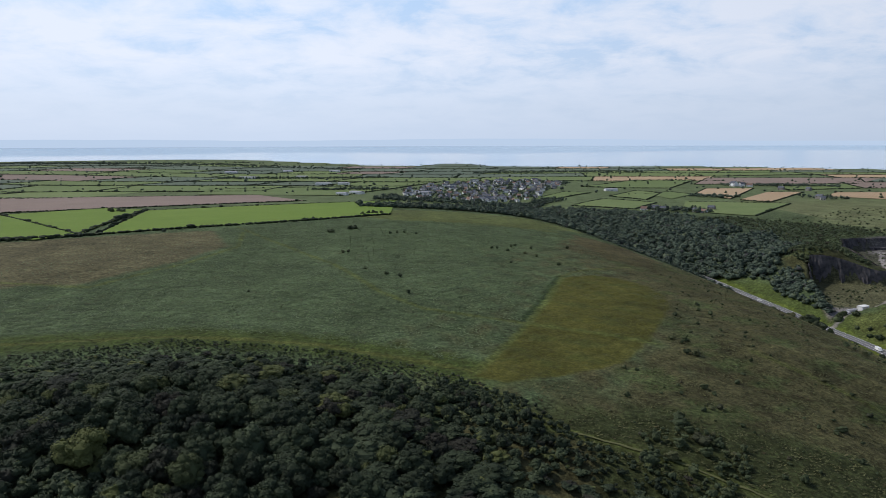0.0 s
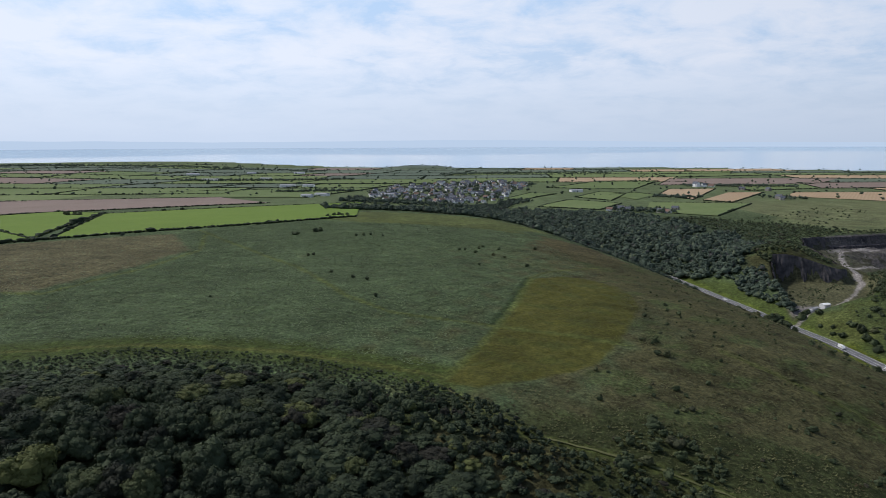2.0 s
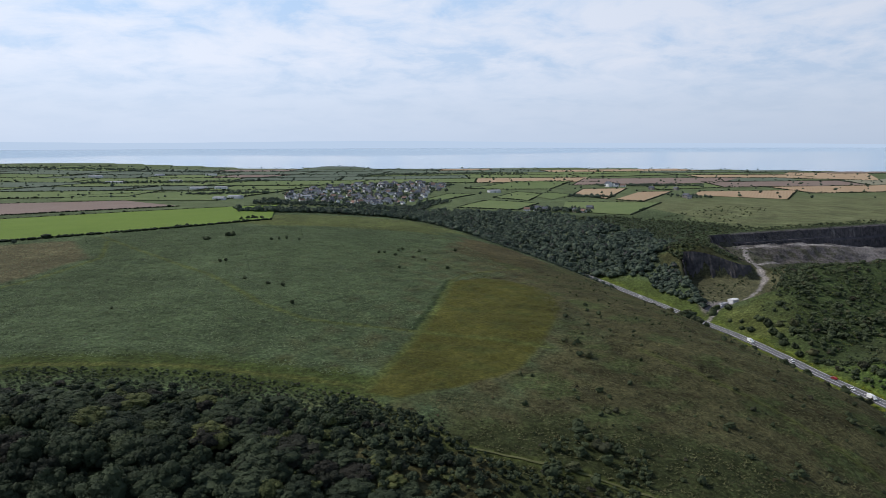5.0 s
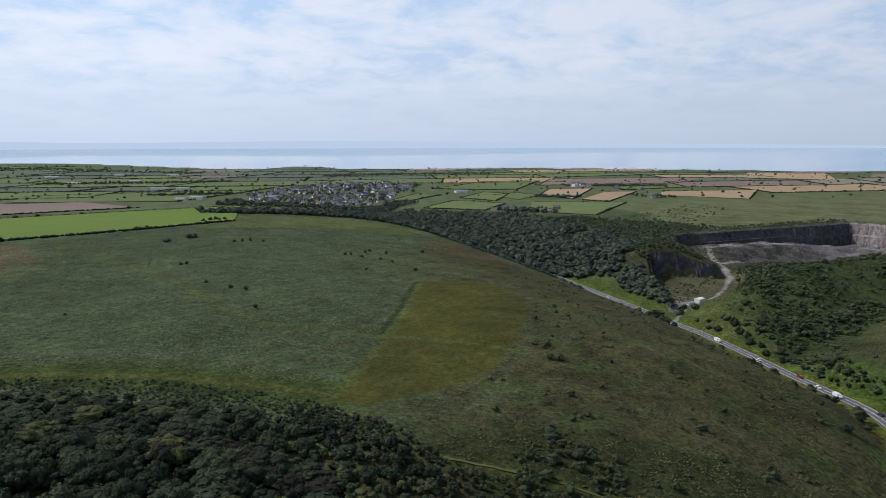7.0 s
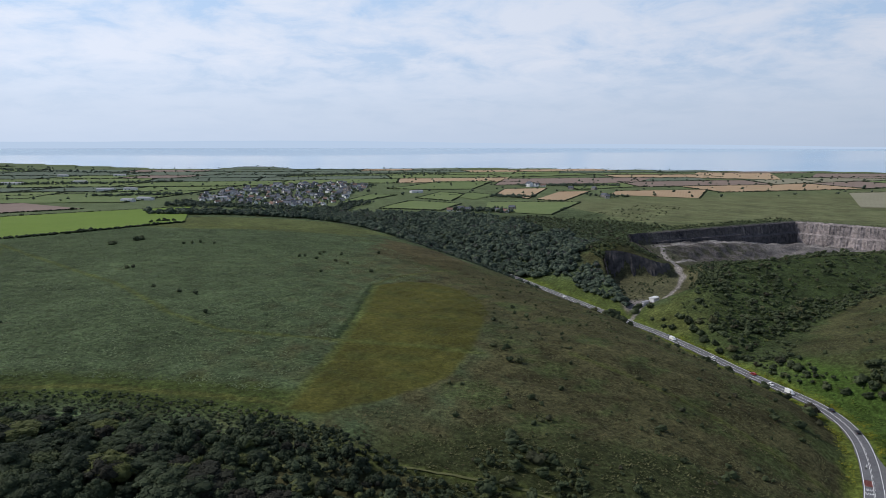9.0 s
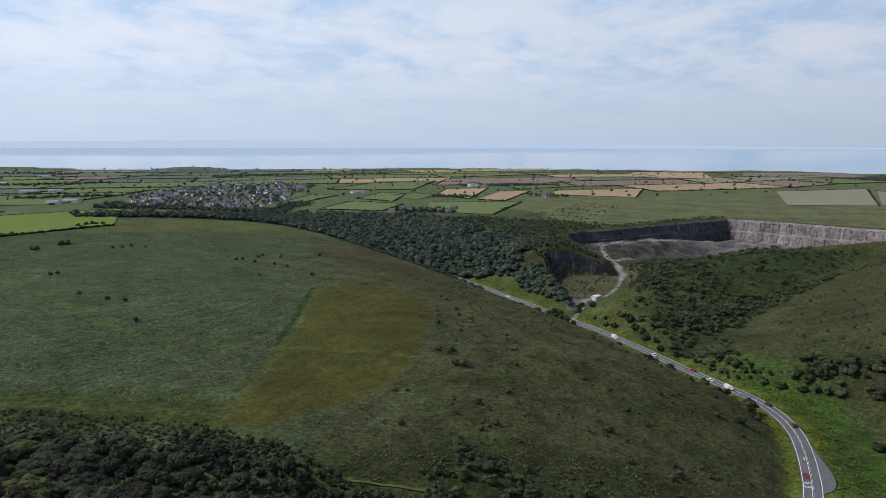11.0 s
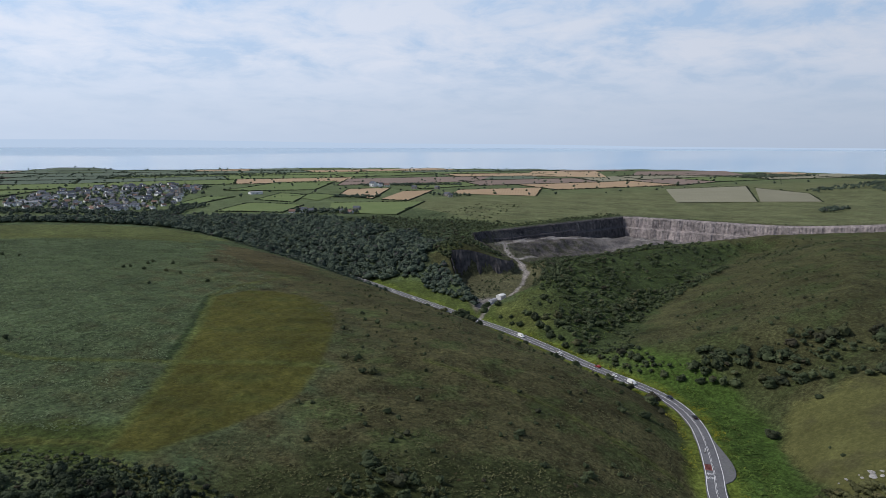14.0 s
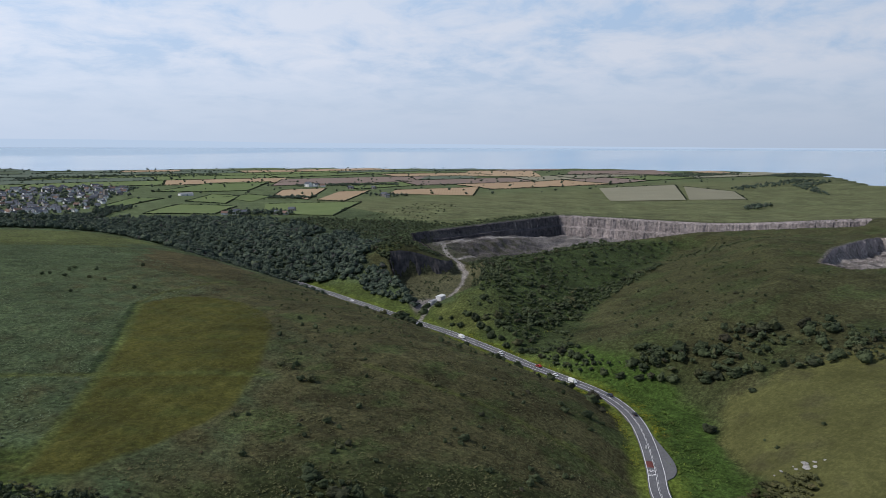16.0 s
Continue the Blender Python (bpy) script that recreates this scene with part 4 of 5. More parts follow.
TUFTS = [tuft(k, 4) for k in range(5)]
growth = (
    ("bracken", [(-300, 320), (-150, 335), (-50, 322), (4, 296), (19, 308), (40, 362), (80, 494), (140, 514), (140, 640), (120, 780), (40, 830), (-120, 850), (-200, 770), (-330, 640)], 1.65, 71, 0.4, 1.25, BRACKEN, "green bracken covering the hilltop", 9),
    ("heath", [(40, 225), (20, 262), (70, 288), (108, 330), (125, 385), (142, 515), (120, 640), (210, 640), (262, 420), (262, 330), (245, 275), (205, 222), (150, 160), (100, 180)], 1.45, 72, 0.35, 1.15, HEATH, "brown heath and dying bracken on the slope", 9),
    ("grass_tufts", [(12, 275), (40, 347), (84, 491), (134, 510), (119, 383), (101, 337), (62, 292), (27, 275)], 1.25, 73, 0.2, 0.5, None, "tussocky yellowish grass in the mown patch", 9),
    ("heath", [(330, 262), (300, 350), (330, 400), (450, 450), (600, 520), (640, 400), (420, 250)], 2.3, 74, 0.5, 1.15, HEATH, "brown heath over the far hill", 9),
    ("herbage", [(255, 215), (282, 250), (300, 285), (312, 322), (306, 350), (296, 340), (294, 310), (280, 278), (262, 254), (240, 232), (232, 214)], 1.2, 75, 0.5, 1.5, LUSH, "lush green herbage on the valley floor", 9),
    ("bracken", [(310, 400), (400, 448), (610, 552), (700, 600), (490, 655), (405, 560), (330, 470)], 2.1, 76, 0.5, 1.1, LUSH, "green bracken on the slope below the quarry", 0.4),
)
for name, corners, step, sd, low, high, mat, label, limit in growth:
    p, r = scatter(corners, step, sd, 0.5)
    p = p[waves(p[:, 0], p[:, 1], 35, sd) < limit]
    # the trodden lines stay clear, and there are open gaps between clumps
    p = p[np.min([along(p[:, 0], p[:, 1], line)[0] for line in TRODDEN], axis=0) > 1.9]
    p = p[(inside(p[:, 0], p[:, 1], LEFT_BROWN) < 0) | (r.uniform(0, 1, len(p)) < 0.3)]
    p = p[waves(p[:, 0], p[:, 1], 9, sd + 30) + 0.7 * waves(p[:, 0], p[:, 1], 4, sd + 40) < 0.45]
    thicket(name, p, r, TUFTS, low, high, mat or STRAW, label, name.replace("_", " "), (0.5, 1.0))
p = []
r = np.random.RandomState(77)
for k in range(2600):
    q = r.uniform(0, 8.0)
    a = int(q)
    (ax, ay), (bx, by) = ROAD[4 + a], ROAD[5 + a]
    off = r.choice((-1, 1), p=(0.35, 0.65)) * r.uniform(5.6, 9.0) * (1 if r.uniform() < 0.7 else 1.35)
    dx, dy = bx - ax, by - ay
    ln = math.hypot(dx, dy)
    p.append((ax + dx * (q - a) + dy / ln * off, ay + dy * (q - a) - dx / ln * off))
p = np.array(p)
p = p[(inside(p[:, 0], p[:, 1], [(238, 226), (251, 247), (272, 266), (262, 240)]) < 0)]
thicket("flowering_weeds", p, r, TUFTS, 0.4, 0.95, BLOOM, "yellow flowering weeds along the road verge", "weeds", (0.6, 1.1))
p, r = scatter([(241, 191), (246, 204), (258, 204), (270, 194), (268, 183), (250, 181)], 2.8, 79)
thicket("scrub", p, r, SMALL, 2.4, 4.6, HEATH, "low brownish thorn thicket on the meadow", "scrub", (0.5, 0.75))

# ---- the road ----


def bend(points, steps=8):
    """A smooth curve through the points."""
    p = np.array(points, float)
    p = np.vstack([2 * p[0] - p[1], p, 2 * p[-1] - p[-2]])
    out = []
    for k in range(1, len(p) - 2):
        for s in np.linspace(0, 1, steps, endpoint=False):
            a, b, c, d = p[k - 1:k + 3]
            out.append(0.5 * (2 * b + (c - a) * s + (2 * a - 5 * b + 4 * c - d) * s * s + (3 * b - a - 3 * c + d) * s ** 3))
    return np.array(out + [p[-2]])


LINE = bend(ROAD)
STEP = np.gradient(LINE, axis=0)
STEP /= np.linalg.norm(STEP, axis=1)[:, None]
SIDEWAYS = np.stack([STEP[:, 1], -STEP[:, 0]], -1)
LEVEL = 46.1 + LINE[:, 1] * 0.0055
RUN = np.concatenate([[0], np.cumsum(np.linalg.norm(np.diff(LINE, axis=0), axis=1))])


def strip(name, left, right, lift, mat, first=0.0, last=1e9, thick=0.3):
    """A band along the road between two offsets from its middle."""
    k = np.where((RUN >= first) & (RUN <= last))[0]
    v, f = [], []
    for n, i in enumerate(k):
        for off, z in ((left, 0), (right, 0), (right, -thick), (left, -thick)):
            q = LINE[i] + SIDEWAYS[i] * off
            v.append((q[0], q[1], LEVEL[i] + lift + z))
        if n:
            a, b = 4 * (n - 1), 4 * n
            f += [(a, a + 1, b + 1, b), (a + 1, a + 2, b + 2, b + 1), (a + 3, a, b, b + 3)]
    return sheet(name, v, f, mat, False)


road = tagged(new("road", strip("road", -3.9, 3.9, 0.0, ASPHALT, thick=1.2)), "grey asphalt country road winding through the valley", "road", kind="structure")


def on_road(name, mesh, label=""):
    ob = new(name, mesh)
    ob.parent = road
    return tagged(ob, label)


on_road("edge_line", strip("edge_line", -3.55, -3.3, 0.02, PAINT, thick=0.01), "white edge line")
on_road("edge_line", strip("edge_line", 3.3, 3.55, 0.02, PAINT, thick=0.01), "white edge line")
on_road("centre_line", strip("centre_line", -0.32, -0.14, 0.02, PAINT, thick=0.01), "solid white centre line")


def at_run(metres):
    i = int(np.searchsorted(RUN, metres))
    i = min(max(i, 1), len(RUN) - 1)
    s = (metres - RUN[i - 1]) / (RUN[i] - RUN[i - 1])
    p = LINE[i - 1] * (1 - s) + LINE[i] * s
    return p, SIDEWAYS[i], STEP[i], LEVEL[i]


def mark(metres, off, length, width, mat, name, label=""):
    bm = bmesh.new()
    corners = []
    for d, o in ((0, off - width / 2), (0, off + width / 2), (length, off + width / 2), (length, off - width / 2)):
        p, side, _, z = at_run(metres + d)
        q = p + side * o
        corners.append(bm.verts.new((q[0], q[1], z + 0.025)))
    bm.faces.new(corners)
    bmesh.ops.solidify(bm, geom=bm.faces[:], thickness=0.01)
    part(name, bm, mat, road, label)


def run_of(y):
    return float(RUN[int(np.argmin(np.abs(LINE[:, 1] - y)))])


start = run_of(195)
for k in range(30):
    mark(start + k * 6.0, 0.28, 3.6, 0.18, PAINT, "lane_dash")
RED = surface("red road surfacing", (0.22, 0.08, 0.07), (0.30, 0.12, 0.10), 0.6)
here = run_of(240)
mark(here + 0.5, -1.8, 6.0, 2.9, RED, "red_patch", "worn red surfacing patch")
for k in range(3):
    mark(here + 18 + k * 1.6, -1.6 + 0.28 * k, 1.9, 0.5, PAINT, "arrow_dash")


def lettering(words, metres, off, size):
    """Painted words on the carriageway, read by traffic coming down the valley."""
    cu = bpy.data.curves.new("word", "FONT")
    cu.body, cu.size, cu.align_x, cu.align_y = words, size, "CENTER", "CENTER"
    ob = new("word", cu)
    me = bpy.data.meshes.new_from_object(ob.evaluated_get(bpy.context.evaluated_depsgraph_get()))
    bpy.data.objects.remove(ob)
    me.materials.append(PAINT)
    p, side, step, z = at_run(metres)
    q = p + side * off
    t = new("road_word", me)
    t.parent = road
    t.matrix_world = Matrix.Translation((q[0], q[1], z + 0.035)) @ Matrix.Rotation(math.atan2(step[1], step[0]) - math.pi / 2, 4, "Z") @ Matrix.Diagonal((0.85, 2.2, 1, 1))
    tagged(t, "white painted road word")


lettering("ARAF", here - 2.8, -1.8, 1.25)
lettering("SLOW", here - 6.6, -1.8, 1.25)

# the lay-by: a paved bulge beside the carriageway
v, f = [], []
first, last = run_of(233), run_of(233) + 48
for n, d in enumerate(np.linspace(first, last, 15)):
    s = (d - first) / (last - first)
    wide = 5.2 * math.sin(math.pi * s ** 0.55) ** 1.4
    p, side, step, z = at_run(d)
    for o in (3.75, 3.85 + max(wide, 0.02)):
        q = p + side * o
        v += [(q[0], q[1], z - 0.02), (q[0], q[1], z - 0.9)]
    if n:
        a, b = 4 * (n - 1), 4 * n
        f += [(a, a + 2, b + 2, b), (a + 2, a + 3, b + 3, b + 2)]
LAYBY = surface("pale worn tarmac", (0.11, 0.11, 0.112), (0.15, 0.15, 0.15), 1.2, 0.9, 0.01)
tagged(new("pavement", sheet("pavement", v, f, LAYBY)), "pale worn lay-by bulging beside the road", "lay-by", kind="structure")

# ---- vehicles ----
GLASS = surface("dark car glass", (0.015, 0.017, 0.02), (0.025, 0.028, 0.032), 1.0, 0.12)
RUBBER = surface("tyre rubber", (0.015, 0.015, 0.015), (0.03, 0.03, 0.03), 0.2)
STEEL = surface("wheel rim", (0.35, 0.35, 0.36), (0.5, 0.5, 0.5), 0.3, 0.4, 0.0, None, 0.7)
LENS = surface("lamp lens", (0.5, 0.5, 0.48), (0.65, 0.65, 0.62), 0.3, 0.2)
TAIL = surface("red lamp lens", (0.3, 0.02, 0.02), (0.4, 0.03, 0.03), 0.3, 0.3)


def prism(outline, width, bevel=0.05):
    """A side outline (length, height) drawn out across the width."""
    bm = bmesh.new()
    left = [bm.verts.new((-width / 2, a, b)) for a, b in outline]
    right = [bm.verts.new((width / 2, a, b)) for a, b in outline]
    bm.faces.new(left)
    bm.faces.new(right[::-1])
    for n in range(len(outline)):
        m = (n + 1) % len(outline)
        bm.faces.new((left[m], left[n], right[n], right[m]))
    bmesh.ops.recalc_face_normals(bm, faces=bm.faces[:])
    if bevel:
        bmesh.ops.bevel(bm, geom=bm.edges[:], offset=bevel, segments=2, affect="EDGES")
    return bm


def block(x, y, z, sx, sy, sz, bevel=0.0):
    bm = bmesh.new()
    bmesh.ops.create_cube(bm, size=1.0, matrix=Matrix.Translation((x, y, z)) @ Matrix.Diagonal((sx, sy, sz, 1)))
    if bevel:
        bmesh.ops.bevel(bm, geom=bm.edges[:], offset=bevel, segments=1, affect="EDGES")
    return bm


def vehicle(kind, paint, label):
    root = new(kind)
    van = kind == "van"
    ln = 5.6 if van else 4.3
    wd = 2.0 if van else 1.8
    h = ln / 2
    if van:
        side = [(-h, 0.45), (h, 0.45), (h, 1.05), (h - 0.75, 1.25), (h - 1.5, 2.2), (h - 1.9, 2.4), (-h, 2.4)]
        cabin = [(h - 1.45, 1.35), (h - 0.8, 1.32), (h - 1.5, 2.1), (h - 1.9, 2.1)]
    else:
        side = [(-h, 0.4), (h, 0.4), (h, 0.75), (h - 0.9, 0.95), (h - 1.6, 1.42), (-h + 1.1, 1.45), (-h + 0.35, 1.0), (-h, 0.95)]
        cabin = [(h - 1.05, 0.98), (h - 1.62, 1.36), (-h + 1.1, 1.39), (-h + 0.5, 1.02)]
    part("body", prism(side, wd, 0.07), paint, root)
    part("side_glass", prism(cabin, wd + 0.03, 0.0), GLASS, root, "dark tinted window glass")
    part("windscreen", prism([(h - 0.86, 1.28), (h - 0.8, 1.30), (h - 1.5, 2.15), (h - 1.56, 2.12)] if van else [(h - 0.98, 0.98), (h - 0.92, 1.0), (h - 1.56, 1.41), (h - 1.62, 1.38)], wd * 0.82, 0.0), GLASS, root, "dark sloping windscreen")
    for sx in (-1, 1):
        part("headlight", block(sx * wd * 0.36, h, 0.72, 0.35, 0.08, 0.18, 0.02), LENS, root, "clear headlight")
        part("tail_light", block(sx * wd * 0.42, -h, 0.85, 0.18, 0.08, 0.3, 0.02), TAIL, root, "red tail light")
        for sy in (-0.3, 0.31):
            bm = bmesh.new()
            bmesh.ops.create_cone(bm, cap_ends=True, segments=16, radius1=0.34, radius2=0.34, depth=0.22, matrix=Matrix.Translation((sx * (wd / 2 - 0.1), sy * ln, 0.34)) @ Matrix.Rotation(math.pi / 2, 4, "Y"))
            wheel = part("tyre", bm, RUBBER, root)
            bm = bmesh.new()
            bmesh.ops.create_cone(bm, cap_ends=True, segments=12, radius1=0.2, radius2=0.2, depth=0.24, matrix=Matrix.Translation((sx * (wd / 2 - 0.1), sy * ln, 0.34)) @ Matrix.Rotation(math.pi / 2, 4, "Y"))
            part("rim", bm, STEEL, wheel)
    return tagged(root, label, "van" if van else "car", group="traffic on the road")


def drive(ob, metres, lane, ahead=True):
    p, side, step, z = at_run(metres)
    q = p + side * lane
    turn = math.degrees(math.atan2(step[1], step[0])) - 90 + (0 if ahead else 180)
    ob.matrix_world = pose(q[0], q[1], z + 0.01, 0, 0, turn)


def coat(name, colour):
    return surface(name, colour, tuple(min(1, c * 1.1) for c in colour), 2.0, 0.3)


WHITE_COAT = coat("white car paint", (0.72, 0.72, 0.70))
drive(vehicle("van", WHITE_COAT, "white panel van driving on the valley road"), run_of(337), -1.8, False)
drive(vehicle("car", coat("dark blue car paint", (0.03, 0.035, 0.05)), "dark blue car on the bend of the road"), run_of(312), 1.8)
drive(vehicle("car", coat("black car paint", (0.02, 0.02, 0.022)), "black car on the bend of the road"), run_of(286), 1.8)
drive(vehicle("car", WHITE_COAT, "white car driving on the valley road"), run_of(352), -1.8, False)
drive(vehicle("car", WHITE_COAT, "white car further up the valley road"), run_of(402), -1.8, False)
drive(vehicle("car", coat("red car paint", (0.30, 0.03, 0.025)), "red car on the valley road"), run_of(372), 1.8)
drive(vehicle("van", WHITE_COAT, "white van far up the valley road"), run_of(446), -1.8, False)
drive(vehicle("car", WHITE_COAT, "white car beyond the roadside bush"), run_of(590), -1.8, False)

# ---- the quarry ----


def rock_face(line, seed, foot, tiers=1, lean=5.5, label="grey quarried limestone face with vertical ribs", mat=None):
    """A blasted rock wall along a line, its open side to the right of it."""
    rng = np.random.RandomState(seed)
    pts = []
    for (ax, ay), (bx, by) in zip(line, line[1:]):
        n = max(2, int(math.hypot(bx - ax, by - ay) / 1.6))
        for s in np.linspace(0, 1, n, endpoint=False):
            pts.append((ax + (bx - ax) * s, ay + (by - ay) * s, (by - ay), -(bx - ax)))
    p = np.array(pts)
    nrm = p[:, 2:] / np.linalg.norm(p[:, 2:], axis=1)[:, None]
    ker = np.ones(9) / 9
    nrm = np.stack([np.convolve(np.pad(nrm[:, k], 4, mode="edge"), ker, "valid") for k in (0, 1)], -1)
    top = land(p[:, 0], p[:, 1]) + 0.2
    rows = 7 * tiers + 1
    rib = np.cumsum(rng.normal(0, 0.55, len(p)))
    rib -= np.convolve(np.pad(rib, 10, mode="edge"), np.ones(21) / 21, "valid")
    v = np.zeros((rows, len(p), 3))
    for k in range(rows):
        s = k / (rows - 1)
        t = math.floor(s * tiers - 1e-6) if tiers > 1 else 0
        inset = 1.6 + lean * s + 5.0 * t + rib * (0.9 if 0 < k < rows - 1 else 0.3) + rng.normal(0, 0.32, len(p))
        v[k, :, :2] = p[:, :2] + nrm * inset[:, None]
        v[k, :, 2] = top + (np.minimum(foot - 0.6, top - 0.5) - top) * s + rng.normal(0, 0.25, len(p)) * (0 < k < rows - 1)
    n = len(p)
    i, j = np.meshgrid(np.arange(n - 1), np.arange(rows - 1))
    k = (j * n + i).ravel()
    me = sheet("rock_face", v.reshape(-1, 3), np.stack([k, k + 1, k + n + 1, k + n], -1), mat or ROCK)
    return tagged(new("rock_face", me), label, "rock face", kind="structure")


rock_face([(430, 690), (440, 770), (467, 822), (500, 828)], 1, 52, 1, 5.5, "quarry face darkened for shade beside the old spur", SHADE_ROCK)
rock_face([(500, 828), (557, 838), (660, 860)], 6, 52, 2, 4.0, "shaded grey quarry face under the bushy rim", SHADE_ROCK)
rock_face([(655, 859), (780, 885)], 2, 44, 2, 5.5, "shaded grey quarry face in two benches", SHADE_ROCK)
rock_face([(780, 885), (850, 730), (965, 500)], 3, 42, 2, 5.5, "sunlit pinkish grey quarry face in two benches")
rock_face([(318, 600), (345, 662), (402, 640), (424, 668)], 4, 49, 1, 4.5, "dark shaded cliff of the small old quarry", SHADE_ROCK)
rock_face([(548, 318), (556, 346), (629, 376), (776, 405)], 5, 80, 1, 4.0, "rough pale rock face of a second small quarry")


def boulder(x, y, size, seed, mat, label, category="boulder", flat=0.5):
    v, f = ball(2, seed, 0.22)
    ob = new("boulder", sheet("boulder", v * [size, size * 0.75, size * flat], f, mat))
    ob.matrix_world = pose(x, y, up(x, y, 0.05), 0, 0, seed * 47)
    return tagged(ob, label, category, group="loose rocks")


rng = np.random.RandomState(12)
OUTCROP = surface("bare limestone outcrop", (0.16, 0.155, 0.145), (0.40, 0.385, 0.36), 0.7, 0.9, 0.2)
for k, (x, y, s) in enumerate(((274, 194, 2.2), (276.5, 196, 1.6), (272, 196.5, 1.2), (275, 191, 1.4), (270, 202, 0.9), (278, 193, 1.0), (280, 190, 0.8), (267, 203, 0.6), (273.5, 199, 0.8))):
    boulder(x, y, s, 20 + k, OUTCROP, "pale flat limestone outcrop in the meadow", "rock", 0.28)
for k in range(60):
    x, y = rng.uniform(560, 800), rng.uniform(690, 850)
    if inside(x, y, PIT) > 14:
        boulder(x, y, rng.uniform(0.5, 1.6), 100 + k, ROCK, "loose grey boulder on the quarry floor")

# sheds in the yard by the road
CLAD = surface("white cladding", (0.62, 0.62, 0.60), (0.75, 0.75, 0.73), 2.0, 0.6)
GREY_ROOF = surface("grey sheet roofing", (0.20, 0.20, 0.21), (0.32, 0.32, 0.33), 2.0, 0.5)
DOOR = surface("dark door paint", (0.05, 0.055, 0.06), (0.08, 0.085, 0.09), 1.0, 0.5)


def shed(x, y, turn, ln, wd, hg, label, roof=None):
    root = new("shed")
    part("wall", prism([(-ln / 2, -1.0), (ln / 2, -1.0), (ln / 2, hg), (-ln / 2, hg)], wd, 0.03), CLAD, root)
    bm = bmesh.new()
    outline = [(-wd / 2 - 0.3, hg + 0.01), (wd / 2 + 0.3, hg + 0.01), (wd / 2 + 0.3, hg + 0.12), (0, hg + wd * 0.14), (-wd / 2 - 0.3, hg + 0.12)]
    a = [bm.verts.new((p, -ln / 2 - 0.2, q)) for p, q in outline]
    b = [bm.verts.new((p, ln / 2 + 0.2, q)) for p, q in outline]
    bm.faces.new(a)
    bm.faces.new(b[::-1])
    for n in range(5):
        bm.faces.new((a[(n + 1) % 5], a[n], b[n], b[(n + 1) % 5]))
    bmesh.ops.recalc_face_normals(bm, faces=bm.faces[:])
    part("roof", bm, roof or GREY_ROOF, root)
    part("door", block(-wd / 2 - 0.02, 0, 1.4, 0.08, 2.4, 2.8), DOOR, root, "dark roller door")
    part("window", block(-wd / 2 - 0.02, ln * 0.3, 1.7, 0.08, 1.4, 0.9), GLASS, root)
    root.matrix_world = pose(x, y, up(x, y), 0, 0, turn)
    return tagged(root, label, "shed", group="quarry yard sheds")


shed(336, 552, -62, 8.5, 5, 3.2, "white clad shed in the quarry yard", CLAD)
shed(322, 543, -62, 10, 3, 2.4, "long low grey cabin in the quarry yard")
shed(312, 534, -62, 6, 3, 2.4, "small pale cabin beside the yard track")

# ---- the village and farms ----
SLATE = surface("grey slate roof", (0.075, 0.082, 0.10), (0.13, 0.14, 0.16), 1.2, 0.7)
TILE = surface("brown tile roof", (0.15, 0.10, 0.08), (0.22, 0.15, 0.12), 1.2, 0.8)
RENDERED = surface("white rendered wall", (0.70, 0.70, 0.69), (0.82, 0.82, 0.80), 3.0, 0.9)
CREAM = surface("cream rendered wall", (0.34, 0.33, 0.29), (0.45, 0.43, 0.38), 3.0, 0.9)
STONE = surface("rubble stone wall", (0.15, 0.14, 0.125), (0.30, 0.28, 0.25), 1.0, 0.95)
BRICK = surface("chimney brick", (0.20, 0.12, 0.09), (0.28, 0.17, 0.13), 0.5, 0.9)


def house(wd, ln, hg, wall, roofing, label, chimneys=1):
    """A gabled house with its length along y, standing on z = 0."""
    root = new("house")
    rise = wd * 0.42
    bm = bmesh.new()
    outline = [(-wd / 2, -2.0), (wd / 2, -2.0), (wd / 2, hg), (0, hg + rise), (-wd / 2, hg)]
    a = [bm.verts.new((p, -ln / 2, q)) for p, q in outline]
    b = [bm.verts.new((p, ln / 2, q)) for p, q in outline]
    bm.faces.new(a)
    bm.faces.new(b[::-1])
    for n in range(5):
        bm.faces.new((a[(n + 1) % 5], a[n], b[n], b[(n + 1) % 5]))
    bmesh.ops.recalc_face_normals(bm, faces=bm.faces[:])
    part("wall", bm, wall, root)
    bm = bmesh.new()
    for s in (-1, 1):
        e = 0.35
        drop = e * 0.84
        top = [(0, -ln / 2 - e, hg + rise + 0.25), (0, ln / 2 + e, hg + rise + 0.25), (s * (wd / 2 + e), ln / 2 + e, hg - drop + 0.25), (s * (wd / 2 + e), -ln / 2 - e, hg - drop + 0.25)]
        q = [bm.verts.new(p) for p in top] + [bm.verts.new((p[0], p[1], p[2] - 0.22)) for p in top]
        for face in ((0, 1, 2, 3), (7, 6, 5, 4), (0, 4, 5, 1), (1, 5, 6, 2), (2, 6, 7, 3), (3, 7, 4, 0)):
            bm.faces.new([q[i] for i in face])
    bmesh.ops.recalc_face_normals(bm, faces=bm.faces[:])
    part("roof", bm, roofing, root)
    for k in range(chimneys):
        part("chimney", block(0, (ln / 2 - 0.6) * (1 if k == 0 else -1), hg + rise + 0.5, 0.8, 0.8, 1.7), BRICK, root)
    for s in (-1, 1):
        for k in (-0.3, 0.3):
            for z in ((1.5, 3.9) if hg > 4 else (1.5,)):
                part("window", block(s * wd / 2, k * ln, z, 0.12, 1.3, 1.2), GLASS, root)
    part("door", block(wd / 2, 0, 1.05, 0.14, 1.0, 2.1), DOOR, root)
    root.location = (0, 0, -800)
    return tagged(root, label, "house", group="village houses")


